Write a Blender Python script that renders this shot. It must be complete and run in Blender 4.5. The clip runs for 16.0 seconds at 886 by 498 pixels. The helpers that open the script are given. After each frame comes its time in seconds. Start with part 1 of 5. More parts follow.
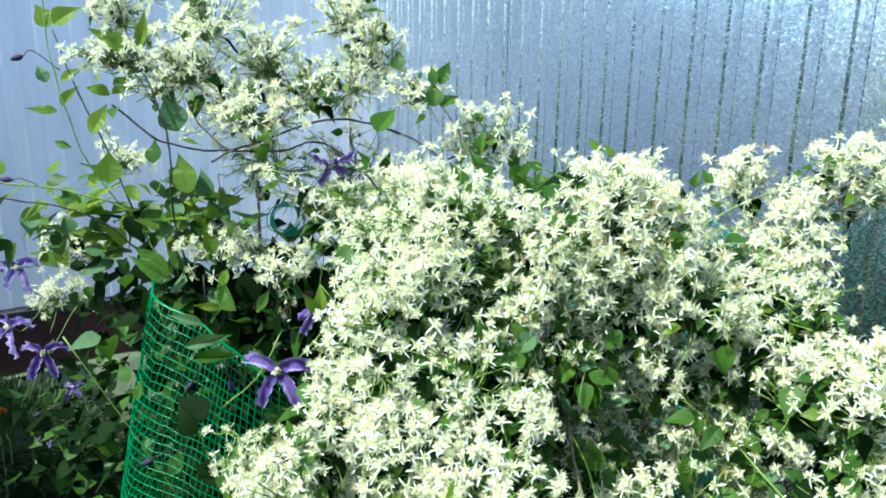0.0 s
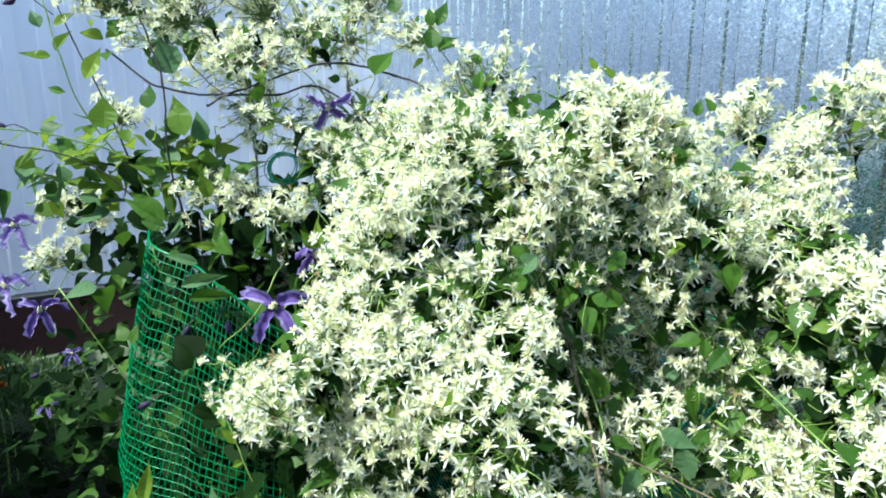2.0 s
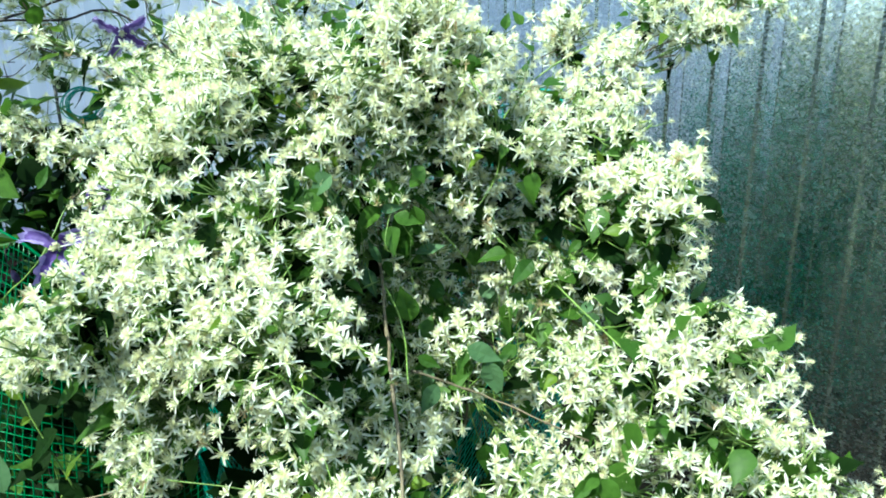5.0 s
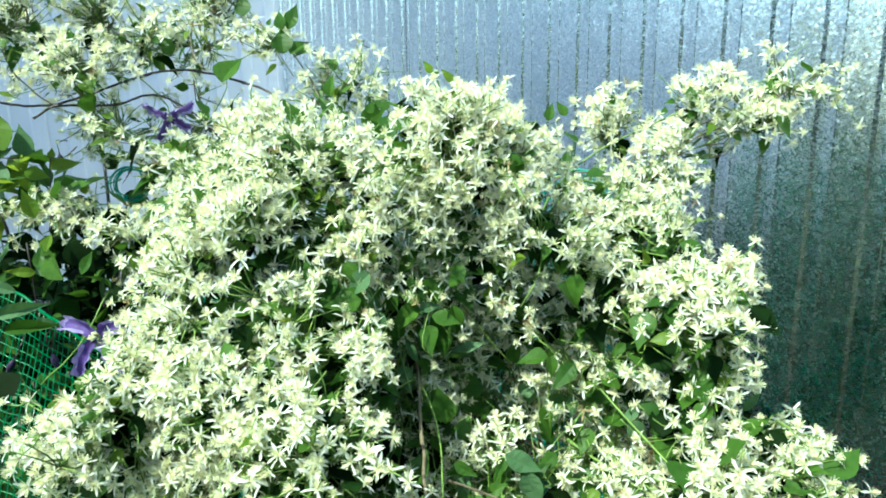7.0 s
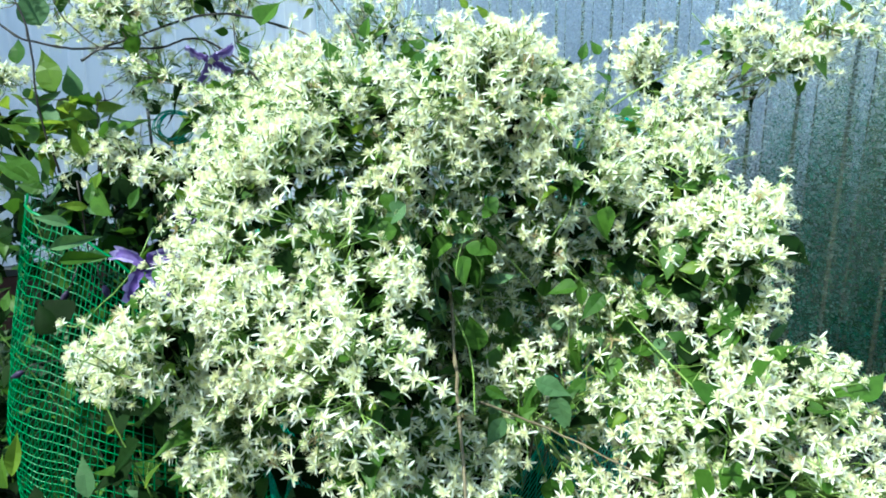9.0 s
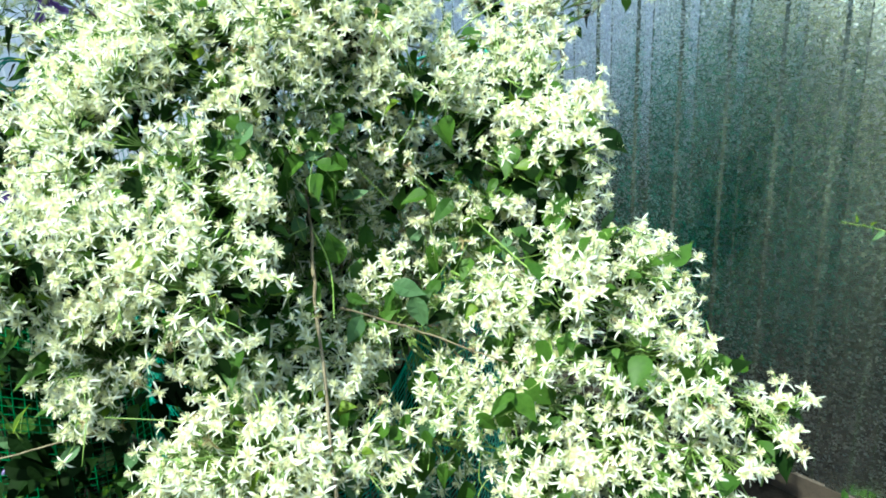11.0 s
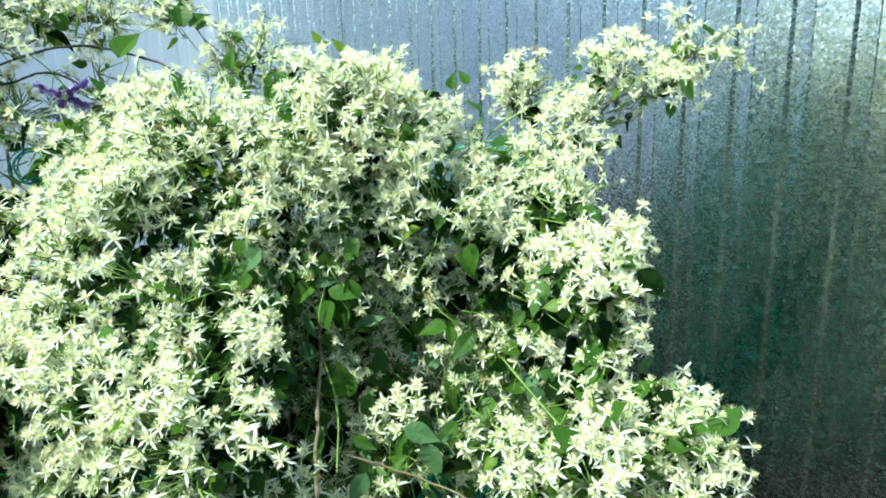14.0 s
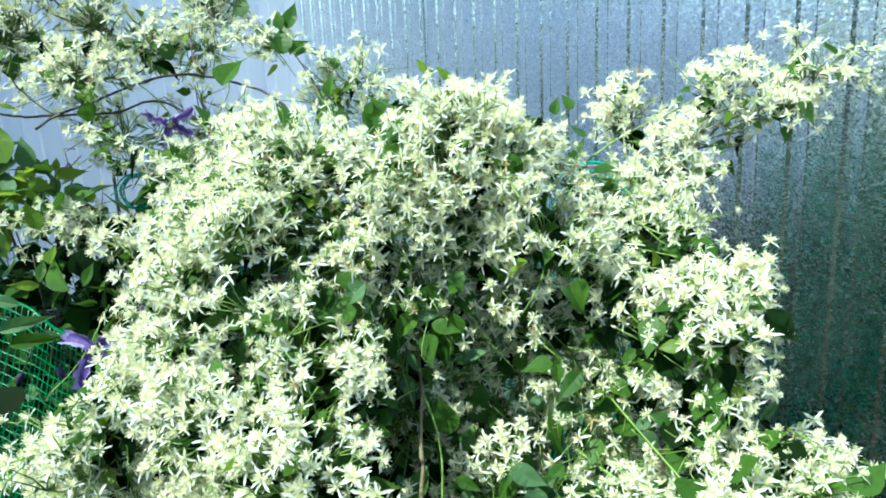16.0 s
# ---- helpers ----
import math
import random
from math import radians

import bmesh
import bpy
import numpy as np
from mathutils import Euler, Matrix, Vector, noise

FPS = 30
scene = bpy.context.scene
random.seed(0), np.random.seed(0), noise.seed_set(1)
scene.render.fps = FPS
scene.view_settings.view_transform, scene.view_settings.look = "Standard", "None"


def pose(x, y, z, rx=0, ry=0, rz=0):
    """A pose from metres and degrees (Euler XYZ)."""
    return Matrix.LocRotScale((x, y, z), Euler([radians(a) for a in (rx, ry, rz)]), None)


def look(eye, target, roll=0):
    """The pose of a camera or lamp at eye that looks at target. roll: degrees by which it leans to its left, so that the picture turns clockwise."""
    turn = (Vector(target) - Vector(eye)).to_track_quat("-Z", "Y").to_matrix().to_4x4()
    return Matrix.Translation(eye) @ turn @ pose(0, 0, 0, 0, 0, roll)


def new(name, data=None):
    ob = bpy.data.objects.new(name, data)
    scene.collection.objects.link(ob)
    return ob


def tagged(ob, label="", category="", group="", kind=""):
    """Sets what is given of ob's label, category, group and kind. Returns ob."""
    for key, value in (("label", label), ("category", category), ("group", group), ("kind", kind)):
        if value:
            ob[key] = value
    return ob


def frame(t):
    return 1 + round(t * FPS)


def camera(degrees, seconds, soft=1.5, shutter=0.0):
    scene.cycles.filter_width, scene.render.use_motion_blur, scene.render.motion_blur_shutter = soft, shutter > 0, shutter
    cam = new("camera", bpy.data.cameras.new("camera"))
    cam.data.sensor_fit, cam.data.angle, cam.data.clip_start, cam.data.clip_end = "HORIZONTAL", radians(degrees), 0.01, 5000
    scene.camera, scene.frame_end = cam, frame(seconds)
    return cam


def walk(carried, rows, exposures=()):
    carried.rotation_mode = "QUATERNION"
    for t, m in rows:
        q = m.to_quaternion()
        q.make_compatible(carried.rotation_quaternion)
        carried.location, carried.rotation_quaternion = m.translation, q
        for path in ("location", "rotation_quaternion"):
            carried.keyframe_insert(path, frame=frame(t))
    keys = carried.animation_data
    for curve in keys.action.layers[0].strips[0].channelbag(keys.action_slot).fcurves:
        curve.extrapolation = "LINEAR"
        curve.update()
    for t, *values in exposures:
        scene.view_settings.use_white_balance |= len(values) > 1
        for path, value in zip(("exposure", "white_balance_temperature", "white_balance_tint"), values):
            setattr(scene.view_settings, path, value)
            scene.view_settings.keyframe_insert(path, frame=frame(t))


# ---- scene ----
cam = camera(63.6, 16.0, soft=1.8)
ROWS = [
    (0.0, 0.092, 0.011, 1.278, 4.36, -13.93, 0.88),
    (0.5, 0.065, 0.030, 1.276, 7.42, -12.76, 1.49),
    (1.0, 0.073, 0.035, 1.280, 7.65, -11.24, 0.78),
    (1.5, 0.087, 0.026, 1.233, 7.01, -12.08, -0.77),
    (2.0, 0.102, 0.006, 1.166, 4.77, -13.46, 0.05),
    (2.5, 0.095, -0.006, 1.107, 0.03, -15.78, -0.13),
    (3.0, 0.101, -0.029, 1.073, -1.83, -17.57, -0.14),
    (3.5, 0.113, -0.037, 1.070, -2.88, -18.33, -0.60),
    (4.0, 0.180, -0.022, 1.064, -2.59, -18.37, -1.61),
    (4.2, 0.207, -0.006, 1.069, -3.93, -18.24, -1.43),
    (6.3, 0.240, 0.064, 1.157, -1.52, -13.74, -0.19),
    (6.5, 0.236, 0.069, 1.162, -1.03, -13.59, -0.65),
    (7.0, 0.234, 0.075, 1.163, -0.14, -12.93, -0.62),
    (7.5, 0.246, 0.080, 1.167, 1.01, -12.68, -1.01),
    (8.0, 0.256, 0.086, 1.166, 3.15, -13.51, -0.52),
    (8.2, 0.251, 0.086, 1.164, 3.62, -13.64, -0.37),
    (10.3, 0.219, -0.061, 1.061, -2.45, -18.68, -2.14),
    (10.5, 0.236, -0.058, 1.063, -3.29, -18.58, -2.36),
    (11.0, 0.289, -0.026, 1.068, -5.67, -18.46, -3.14),
    (11.5, 0.342, 0.001, 1.080, -5.92, -17.46, -3.42),
    (12.0, 0.352, 0.042, 1.092, -6.78, -16.97, -2.19),
    (12.5, 0.346, 0.072, 1.103, -7.02, -16.99, -1.87),
    (13.0, 0.335, 0.074, 1.122, -5.05, -16.72, -2.18),
    (13.5, 0.321, 0.078, 1.143, -4.01, -16.07, -1.65),
    (14.0, 0.322, 0.081, 1.156, -2.83, -15.02, -1.86),
    (14.5, 0.320, 0.094, 1.164, -1.23, -14.88, -2.39),
    (15.0, 0.298, 0.105, 1.169, 0.38, -14.07, -1.99),
    (15.5, 0.287, 0.115, 1.176, 1.96, -14.11, -2.55),
    (16.0, 0.280, 0.114, 1.176, 2.88, -13.89, -2.72),
]
walk(cam, [(t, pose(x, y, z, 90 + pitch, 0, yaw) @ pose(0, 0, 0, 0, 0, roll)) for t, x, y, z, yaw, pitch, roll in ROWS], ((0.0, 1.0, 5800, -8), (1.0, 1.08, 5850, -1), (2.0, 1.05, 5850, -3), (4.0, 1.15, 5700, -10), (6.5, 1.07, 6050, -18), (8.0, 1.07, 5750, -16), (10.5, 1.17, 6000, -14), (12.5, 1.34, 6050, -12), (13.0, 1.34, 6050, -13), (14.0, 1.02, 6050, -17), (16.0, 1.04, 5700, -13)))

# ---- light ----
SUN_FROM = Vector((-0.83, -0.55, 0.0)).normalized()
SUN_UP = radians(53)
world = bpy.data.worlds.new("sky")
scene.world = world
world.use_nodes = True
wn = world.node_tree.nodes
wl = world.node_tree.links
sky = wn.new("ShaderNodeTexSky")
sky.sky_type = "NISHITA"
sky.sun_disc = False
sky.sun_elevation = SUN_UP
sky.sun_rotation = math.atan2(SUN_FROM.x, SUN_FROM.y)
sky.air_density, sky.dust_density = 1.0, 1.5
wl.new(sky.outputs[0], wn["Background"].inputs[0])
wn["Background"].inputs[1].default_value = 0.16
sun = new("sun", bpy.data.lights.new("sun", "SUN"))
sun.data.energy, sun.data.angle, sun.data.color = 4.6, radians(0.6), (1.0, 0.95, 0.86)
sun.matrix_world = look((0, 0, 0), -(SUN_FROM * math.cos(SUN_UP) + Vector((0, 0, math.sin(SUN_UP)))))


# ---- materials ----
def shader(name):
    m = bpy.data.materials.new(name)
    m.use_nodes = True
    nt = m.node_tree
    bsdf = nt.nodes["Principled BSDF"]
    return m, nt, bsdf


def node(nt, kind, **values):
    n = nt.nodes.new(kind)
    for key, value in values.items():
        n.inputs[key].default_value = value
    return n


def ramp(nt, source, stops):
    r = nt.nodes.new("ShaderNodeValToRGB")
    e = r.color_ramp.elements
    while len(e) < len(stops):
        e.new(0.5)
    for el, (at, col) in zip(e, stops):
        el.position, el.color = at, (*col, 1)
    nt.links.new(source, r.inputs[0])
    return r.outputs[0]


def blend(nt, a, b, fac, kind="MIX"):
    x = nt.nodes.new("ShaderNodeMix")
    x.data_type, x.blend_type = "RGBA", kind
    for slot, v in ((0, fac), (6, a), (7, b)):
        if isinstance(v, (int, float)):
            x.inputs[slot].default_value = v
        elif isinstance(v, tuple):
            x.inputs[slot].default_value = (*v, 1)
        else:
            nt.links.new(v, x.inputs[slot])
    return x.outputs[2]


def bump(nt, bsdf, height, strength, distance):
    b = node(nt, "ShaderNodeBump", Strength=strength, Distance=distance)
    nt.links.new(height, b.inputs["Height"])
    nt.links.new(b.outputs[0], bsdf.inputs["Normal"])


def coords(nt, scale=(1, 1, 1)):
    c = nt.nodes.new("ShaderNodeTexCoord")
    mp = node(nt, "ShaderNodeMapping", Scale=scale)
    nt.links.new(c.outputs["Object"], mp.inputs[0])
    return mp.outputs[0]


def noise_tex(nt, vec, scale, detail=4, rough=0.55):
    n = node(nt, "ShaderNodeTexNoise", Scale=scale, Detail=detail, Roughness=rough)
    nt.links.new(vec, n.inputs["Vector"])
    return n.outputs[0]


def leafy(name, dark, light, through_colour, share=0.35, rough=0.45, gloss=0.14, veins=True):
    """A thin leaf or petal: its colour differs from piece to piece, and light shines through it."""
    m, nt, bsdf = shader(name)
    geo = nt.nodes.new("ShaderNodeNewGeometry")
    info = nt.nodes.new("ShaderNodeObjectInfo")
    vary = nt.nodes.new("ShaderNodeMath")
    vary.operation = "FRACT"
    add = nt.nodes.new("ShaderNodeMath")
    nt.links.new(geo.outputs["Random Per Island"], add.inputs[0])
    nt.links.new(info.outputs["Random"], add.inputs[1])
    nt.links.new(add.outputs[0], vary.inputs[0])
    col = ramp(nt, vary.outputs[0], [(0, dark), (1, light)])
    n = noise_tex(nt, geo.outputs["Position"], 160 if veins else 90, 3)
    col = blend(nt, col, tuple(0.6 * c for c in dark), ramp(nt, n, [(0.45, (0, 0, 0)), (0.8, (0.55, 0.55, 0.55) if veins else (0.18, 0.18, 0.18))]))
    nt.links.new(col, bsdf.inputs["Base Color"])
    bsdf.inputs["Roughness"].default_value = rough
    bsdf.inputs["Specular IOR Level"].default_value = gloss
    bump(nt, bsdf, n, 0.25, 0.001)
    tr = nt.nodes.new("ShaderNodeBsdfTranslucent")
    nt.links.new(blend(nt, col, through_colour, 0.6), tr.inputs[0])
    mix = nt.nodes.new("ShaderNodeMixShader")
    mix.inputs[0].default_value = share
    nt.links.new(bsdf.outputs[0], mix.inputs[1])
    nt.links.new(tr.outputs[0], mix.inputs[2])
    nt.links.new(mix.outputs[0], nt.nodes["Material Output"].inputs[0])
    return m


def plain(name, a, b, scale, rough=0.6, metal=0.0, relief=0.2, dist=0.002, detail=5):
    m, nt, bsdf = shader(name)
    v = coords(nt)
    n = noise_tex(nt, v, scale, detail)
    fine = noise_tex(nt, v, scale * 7, 3)
    col = ramp(nt, n, [(0.3, a), (0.7, b)])
    col = blend(nt, col, tuple(0.7 * c for c in a), ramp(nt, fine, [(0.5, (0, 0, 0)), (0.75, (0.5, 0.5, 0.5))]))
    nt.links.new(col, bsdf.inputs["Base Color"])
    bsdf.inputs["Roughness"].default_value, bsdf.inputs["Metallic"].default_value = rough, metal
    bump(nt, bsdf, fine, relief, dist)
    return m


def galvanised():
    """Weathered galvanised steel: grey zinc with small bright and dark spangles that reflect unevenly."""
    m, nt, bsdf = shader("galvanised_steel")
    v = coords(nt)
    cells = node(nt, "ShaderNodeTexVoronoi", Scale=250.0, Randomness=1.0)
    stretch = node(nt, "ShaderNodeMapping", Scale=(0.75, 0.75, 1.0))
    nt.links.new(v, stretch.inputs[0])
    warp = noise_tex(nt, v, 60, 3)
    shift = nt.nodes.new("ShaderNodeVectorMath")
    shift.operation = "ADD"
    sc = nt.nodes.new("ShaderNodeVectorMath")
    sc.operation = "SCALE"
    sc.inputs["Scale"].default_value = 0.008
    nt.links.new(warp, sc.inputs[0])
    nt.links.new(stretch.outputs[0], shift.inputs[0])
    nt.links.new(sc.outputs[0], shift.inputs[1])
    nt.links.new(shift.outputs[0], cells.inputs["Vector"])
    sep = nt.nodes.new("ShaderNodeSeparateColor")
    nt.links.new(cells.outputs["Color"], sep.inputs[0])
    large = noise_tex(nt, v, 3.0, 4)
    col = ramp(nt, sep.outputs[0], [(0.0, (0.53, 0.57, 0.60)), (0.25, (0.69, 0.73, 0.75)), (0.75, (0.77, 0.81, 0.83)), (0.95, (0.94, 0.95, 0.96))])
    col = blend(nt, col, (0.54, 0.61, 0.64), ramp(nt, large, [(0.4, (0, 0, 0)), (0.7, (0.4, 0.4, 0.4))]))
    nt.links.new(col, bsdf.inputs["Base Color"])
    rough = ramp(nt, sep.outputs[1], [(0, (0.20, 0.20, 0.20)), (1, (0.30, 0.30, 0.30))])
    nt.links.new(rough, bsdf.inputs["Roughness"])
    bsdf.inputs["Metallic"].default_value = 1.0
    # each spangle lies at a slant of its own; a few of them stand out
    def vector(kind, a, b=None):
        n = nt.nodes.new("ShaderNodeVectorMath")
        n.operation = kind
        for slot, v in ((0, a), (1, b)):
            if isinstance(v, tuple):
                n.inputs[slot].default_value = v
            elif v is not None:
                nt.links.new(v, n.inputs[slot])
        return n
    slant = vector("SCALE", vector("SUBTRACT", cells.outputs["Color"], (0.5, 0.5, 0.5)).outputs[0])
    nt.links.new(ramp(nt, sep.outputs[0], [(0.0, (0.16, 0.16, 0.16)), (0.2, (0.09, 0.09, 0.09)), (0.75, (0.09, 0.09, 0.09)), (0.95, (0.17, 0.17, 0.17))]), slant.inputs["Scale"])
    geo = nt.nodes.new("ShaderNodeNewGeometry")
    tilted = vector("NORMALIZE", vector("ADD", slant.outputs[0], geo.outputs["Normal"]).outputs[0])
    nt.links.new(tilted.outputs[0], bsdf.inputs["Normal"])
    return m


def painted_sheet():
    m, nt, bsdf = shader("pale_painted_steel")
    v = coords(nt, (1, 1, 0.15))
    streak = noise_tex(nt, v, 9, 5)
    fine = noise_tex(nt, coords(nt), 220, 2)
    col = ramp(nt, streak, [(0.3, (0.76, 0.745, 0.84)), (0.7, (0.86, 0.84, 0.92))])
    nt.links.new(col, bsdf.inputs["Base Color"])
    bsdf.inputs["Roughness"].default_value = 0.42
    bump(nt, bsdf, fine, 0.08, 0.001)
    return m


def soil():
    m, nt, bsdf = shader("garden_soil_and_turf")
    geo = nt.nodes.new("ShaderNodeNewGeometry")
    p = geo.outputs["Position"]
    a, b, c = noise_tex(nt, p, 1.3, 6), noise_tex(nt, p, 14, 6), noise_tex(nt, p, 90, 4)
    # soil near the plants and steel: shade is put into these dark colours
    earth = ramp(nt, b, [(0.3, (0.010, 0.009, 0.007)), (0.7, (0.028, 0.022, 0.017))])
    shaded_bed = ramp(nt, b, [(0.3, (0.004, 0.005, 0.003)), (0.7, (0.011, 0.014, 0.008))])
    # unseen pale turf, added farther out to brighten what the steel reflects
    mirrored_turf = ramp(nt, b, [(0.3, (0.085, 0.110, 0.068)), (0.7, (0.160, 0.190, 0.120))])
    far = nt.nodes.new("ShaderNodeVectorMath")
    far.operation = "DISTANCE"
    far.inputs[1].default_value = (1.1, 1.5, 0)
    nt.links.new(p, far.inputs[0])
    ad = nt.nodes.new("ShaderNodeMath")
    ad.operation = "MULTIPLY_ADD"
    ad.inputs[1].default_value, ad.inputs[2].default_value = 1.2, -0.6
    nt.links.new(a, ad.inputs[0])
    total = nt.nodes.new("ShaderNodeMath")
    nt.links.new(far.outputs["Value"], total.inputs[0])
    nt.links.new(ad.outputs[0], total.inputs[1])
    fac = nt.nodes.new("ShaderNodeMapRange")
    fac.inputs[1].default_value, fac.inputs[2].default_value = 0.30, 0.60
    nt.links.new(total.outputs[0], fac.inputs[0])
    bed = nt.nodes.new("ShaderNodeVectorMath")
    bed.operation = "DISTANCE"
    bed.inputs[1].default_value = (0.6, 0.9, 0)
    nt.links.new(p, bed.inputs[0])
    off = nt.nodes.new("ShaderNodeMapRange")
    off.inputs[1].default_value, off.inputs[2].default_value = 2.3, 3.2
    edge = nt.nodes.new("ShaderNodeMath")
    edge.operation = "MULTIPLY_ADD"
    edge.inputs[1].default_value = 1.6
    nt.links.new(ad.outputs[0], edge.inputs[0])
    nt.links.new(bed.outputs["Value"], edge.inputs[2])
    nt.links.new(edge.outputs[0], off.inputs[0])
    nt.links.new(blend(nt, blend(nt, earth, shaded_bed, fac.outputs[0]), mirrored_turf, off.outputs[0]), bsdf.inputs["Base Color"])
    bsdf.inputs["Roughness"].default_value, bsdf.inputs["Specular IOR Level"].default_value = 1.0, 0.05
    bump(nt, bsdf, c, 0.8, 0.01)
    return m


STEEL, PAINT, SOIL = galvanised(), painted_sheet(), soil()
PLINTH = plain("dark_red_plinth_paint", (0.035, 0.010, 0.012), (0.055, 0.017, 0.018), 12, 0.5)
BOARD = plain("damp_brown_board", (0.022, 0.016, 0.012), (0.05, 0.036, 0.026), 25, 0.8, relief=0.5)
CAP = plain("dark_bitumen_strip", (0.012, 0.012, 0.016), (0.03, 0.03, 0.035), 20, 0.6)
PETAL = leafy("cream_white_petal", (0.86, 0.875, 0.76), (0.935, 0.935, 0.89), (0.93, 0.94, 0.82), 0.50, 0.5, veins=False)
STAMEN = leafy("cream_stamen", (0.74, 0.73, 0.44), (0.87, 0.86, 0.62), (0.84, 0.84, 0.55), 0.3, 0.5, veins=False)
WITHERED = leafy("withered_flower", (0.30, 0.23, 0.11), (0.50, 0.42, 0.25), (0.4, 0.3, 0.1), 0.2, 0.7, veins=False)
LEAF = leafy("clematis_leaf", (0.026, 0.066, 0.010), (0.062, 0.128, 0.018), (0.15, 0.32, 0.03), 0.25, 0.45)
YOUNG = leafy("young_clematis_leaf", (0.07, 0.135, 0.015), (0.15, 0.225, 0.025), (0.40, 0.52, 0.05), 0.40, 0.4)
GREYLEAF = leafy("dull_leaf_underside", (0.06, 0.12, 0.05), (0.11, 0.19, 0.09), (0.16, 0.32, 0.05), 0.25, 0.6)
# dark green leaf with the shade of deep foliage put into its colour
SHADELEAF = leafy("shade_dark_leaf", (0.004, 0.010, 0.002), (0.009, 0.024, 0.005), (0.02, 0.06, 0.005), 0.08, 0.6, 0.03)
STALK = plain("green_stalk", (0.10, 0.18, 0.03), (0.22, 0.32, 0.07), 40, 0.5)
WOODY = plain("brown_woody_stem", (0.10, 0.075, 0.045), (0.22, 0.18, 0.11), 60, 0.7, relief=0.5)
VINE = plain("dark_purple_brown_vine", (0.015, 0.010, 0.012), (0.04, 0.025, 0.023), 60, 0.5)
NET = plain("green_plastic_net", (0.003, 0.13, 0.037), (0.007, 0.21, 0.062), 30, 0.35)
TEAL = plain("teal_plastic_net", (0.006, 0.20, 0.14), (0.012, 0.30, 0.21), 30, 0.35)
PURPLE = leafy("violet_sepal", (0.075, 0.04, 0.19), (0.17, 0.115, 0.36), (0.17, 0.09, 0.42), 0.3, 0.5, veins=True)
LILAC = leafy("pale_violet_rim", (0.24, 0.19, 0.44), (0.40, 0.34, 0.62), (0.32, 0.24, 0.60), 0.3, 0.5)
BUD = leafy("dark_violet_bud", (0.03, 0.02, 0.05), (0.07, 0.05, 0.12), (0.1, 0.05, 0.2), 0.15, 0.5)
ORANGE = leafy("orange_brown_bloom", (0.28, 0.07, 0.01), (0.50, 0.17, 0.02), (0.6, 0.2, 0.02), 0.3, 0.6)
MOSS = leafy("fine_green_foliage", (0.010, 0.025, 0.004), (0.028, 0.060, 0.008), (0.1, 0.2, 0.02), 0.15, 0.5)


# ---- building helpers ----
class Heap:
    """Collects many small pieces into one mesh."""

    def __init__(self):
        self.v, self.f, self.m, self.n = [], [], [], 0

    def add(self, verts, faces, mats=0, matrix=None):
        verts = np.asarray(verts, float)
        if matrix is not None:
            verts = verts @ matrix[:3, :3].T + matrix[:3, 3]
        self.v.append(verts)
        n = self.n
        self.f.extend([tuple(i + n for i in face) for face in faces])
        self.m.extend(mats if isinstance(mats, list) else [mats] * len(faces))
        self.n += len(verts)

    def mesh(self, name, materials, smooth=True):
        me = bpy.data.meshes.new(name)
        me.from_pydata(np.concatenate(self.v).tolist() if self.v else [], [], self.f)
        for m in materials:
            me.materials.append(m)
        me.polygons.foreach_set("material_index", self.m)
        if smooth:
            me.polygons.foreach_set("use_smooth", [True] * len(me.polygons))
        me.update()
        return me


def part(name, me, parent, label="", kind=""):
    ob = new(name, me)
    ob.parent = parent
    return tagged(ob, label, kind=kind)


def thing(name, label, category, at=(0, 0, 0), group="", kind=""):
    ob = new(name)
    ob.location = at
    ob.empty_display_size = 0.05
    bpy.context.view_layer.update()
    return tagged(ob, label, category, group, kind)


def under(ob, parent):
    """Keeps ob's world place while it becomes a part of parent."""
    ob.parent = parent
    ob.matrix_parent_inverse = Matrix.Translation(-Vector(parent.location))
    return ob


def frame_from(z_axis, spin=0.0, at=(0, 0, 0), size=1.0):
    """A 4 x 4 array whose z axis is the given direction."""
    z = np.asarray(z_axis, float)
    z = z / (np.linalg.norm(z) + 1e-9)
    ref = np.array([0.0, 0.0, 1.0]) if abs(z[2]) < 0.95 else np.array([1.0, 0.0, 0.0])
    x = np.cross(ref, z)
    x /= np.linalg.norm(x)
    y = np.cross(z, x)
    c, s = math.cos(spin), math.sin(spin)
    m = np.eye(4)
    m[:3, 0], m[:3, 1], m[:3, 2] = (c * x + s * y) * size, (c * y - s * x) * size, z * size
    m[:3, 3] = at
    return m


def tube(heap, points, radii, sides=5, mat=0):
    pts = np.asarray(points, float)
    n = len(pts)
    if np.isscalar(radii):
        radii = [radii] * n
    tang = np.gradient(pts, axis=0)
    tang /= np.linalg.norm(tang, axis=1)[:, None] + 1e-9
    ref = np.array([0.3, 0.2, 0.93])
    x = np.cross(tang, ref)
    x /= np.linalg.norm(x, axis=1)[:, None] + 1e-9
    y = np.cross(tang, x)
    ang = np.arange(sides) * 2 * np.pi / sides
    ring = x[:, None] * np.cos(ang)[None, :, None] + y[:, None] * np.sin(ang)[None, :, None]
    v = (pts[:, None] + ring * np.asarray(radii)[:, None, None]).reshape(-1, 3)
    f = [(i * sides + k, i * sides + (k + 1) % sides, (i + 1) * sides + (k + 1) % sides, (i + 1) * sides + k) for i in range(n - 1) for k in range(sides)]
    f.append(tuple(range(sides))[::-1])
    f.append(tuple((n - 1) * sides + k for k in range(sides)))
    heap.add(v, f, mat)


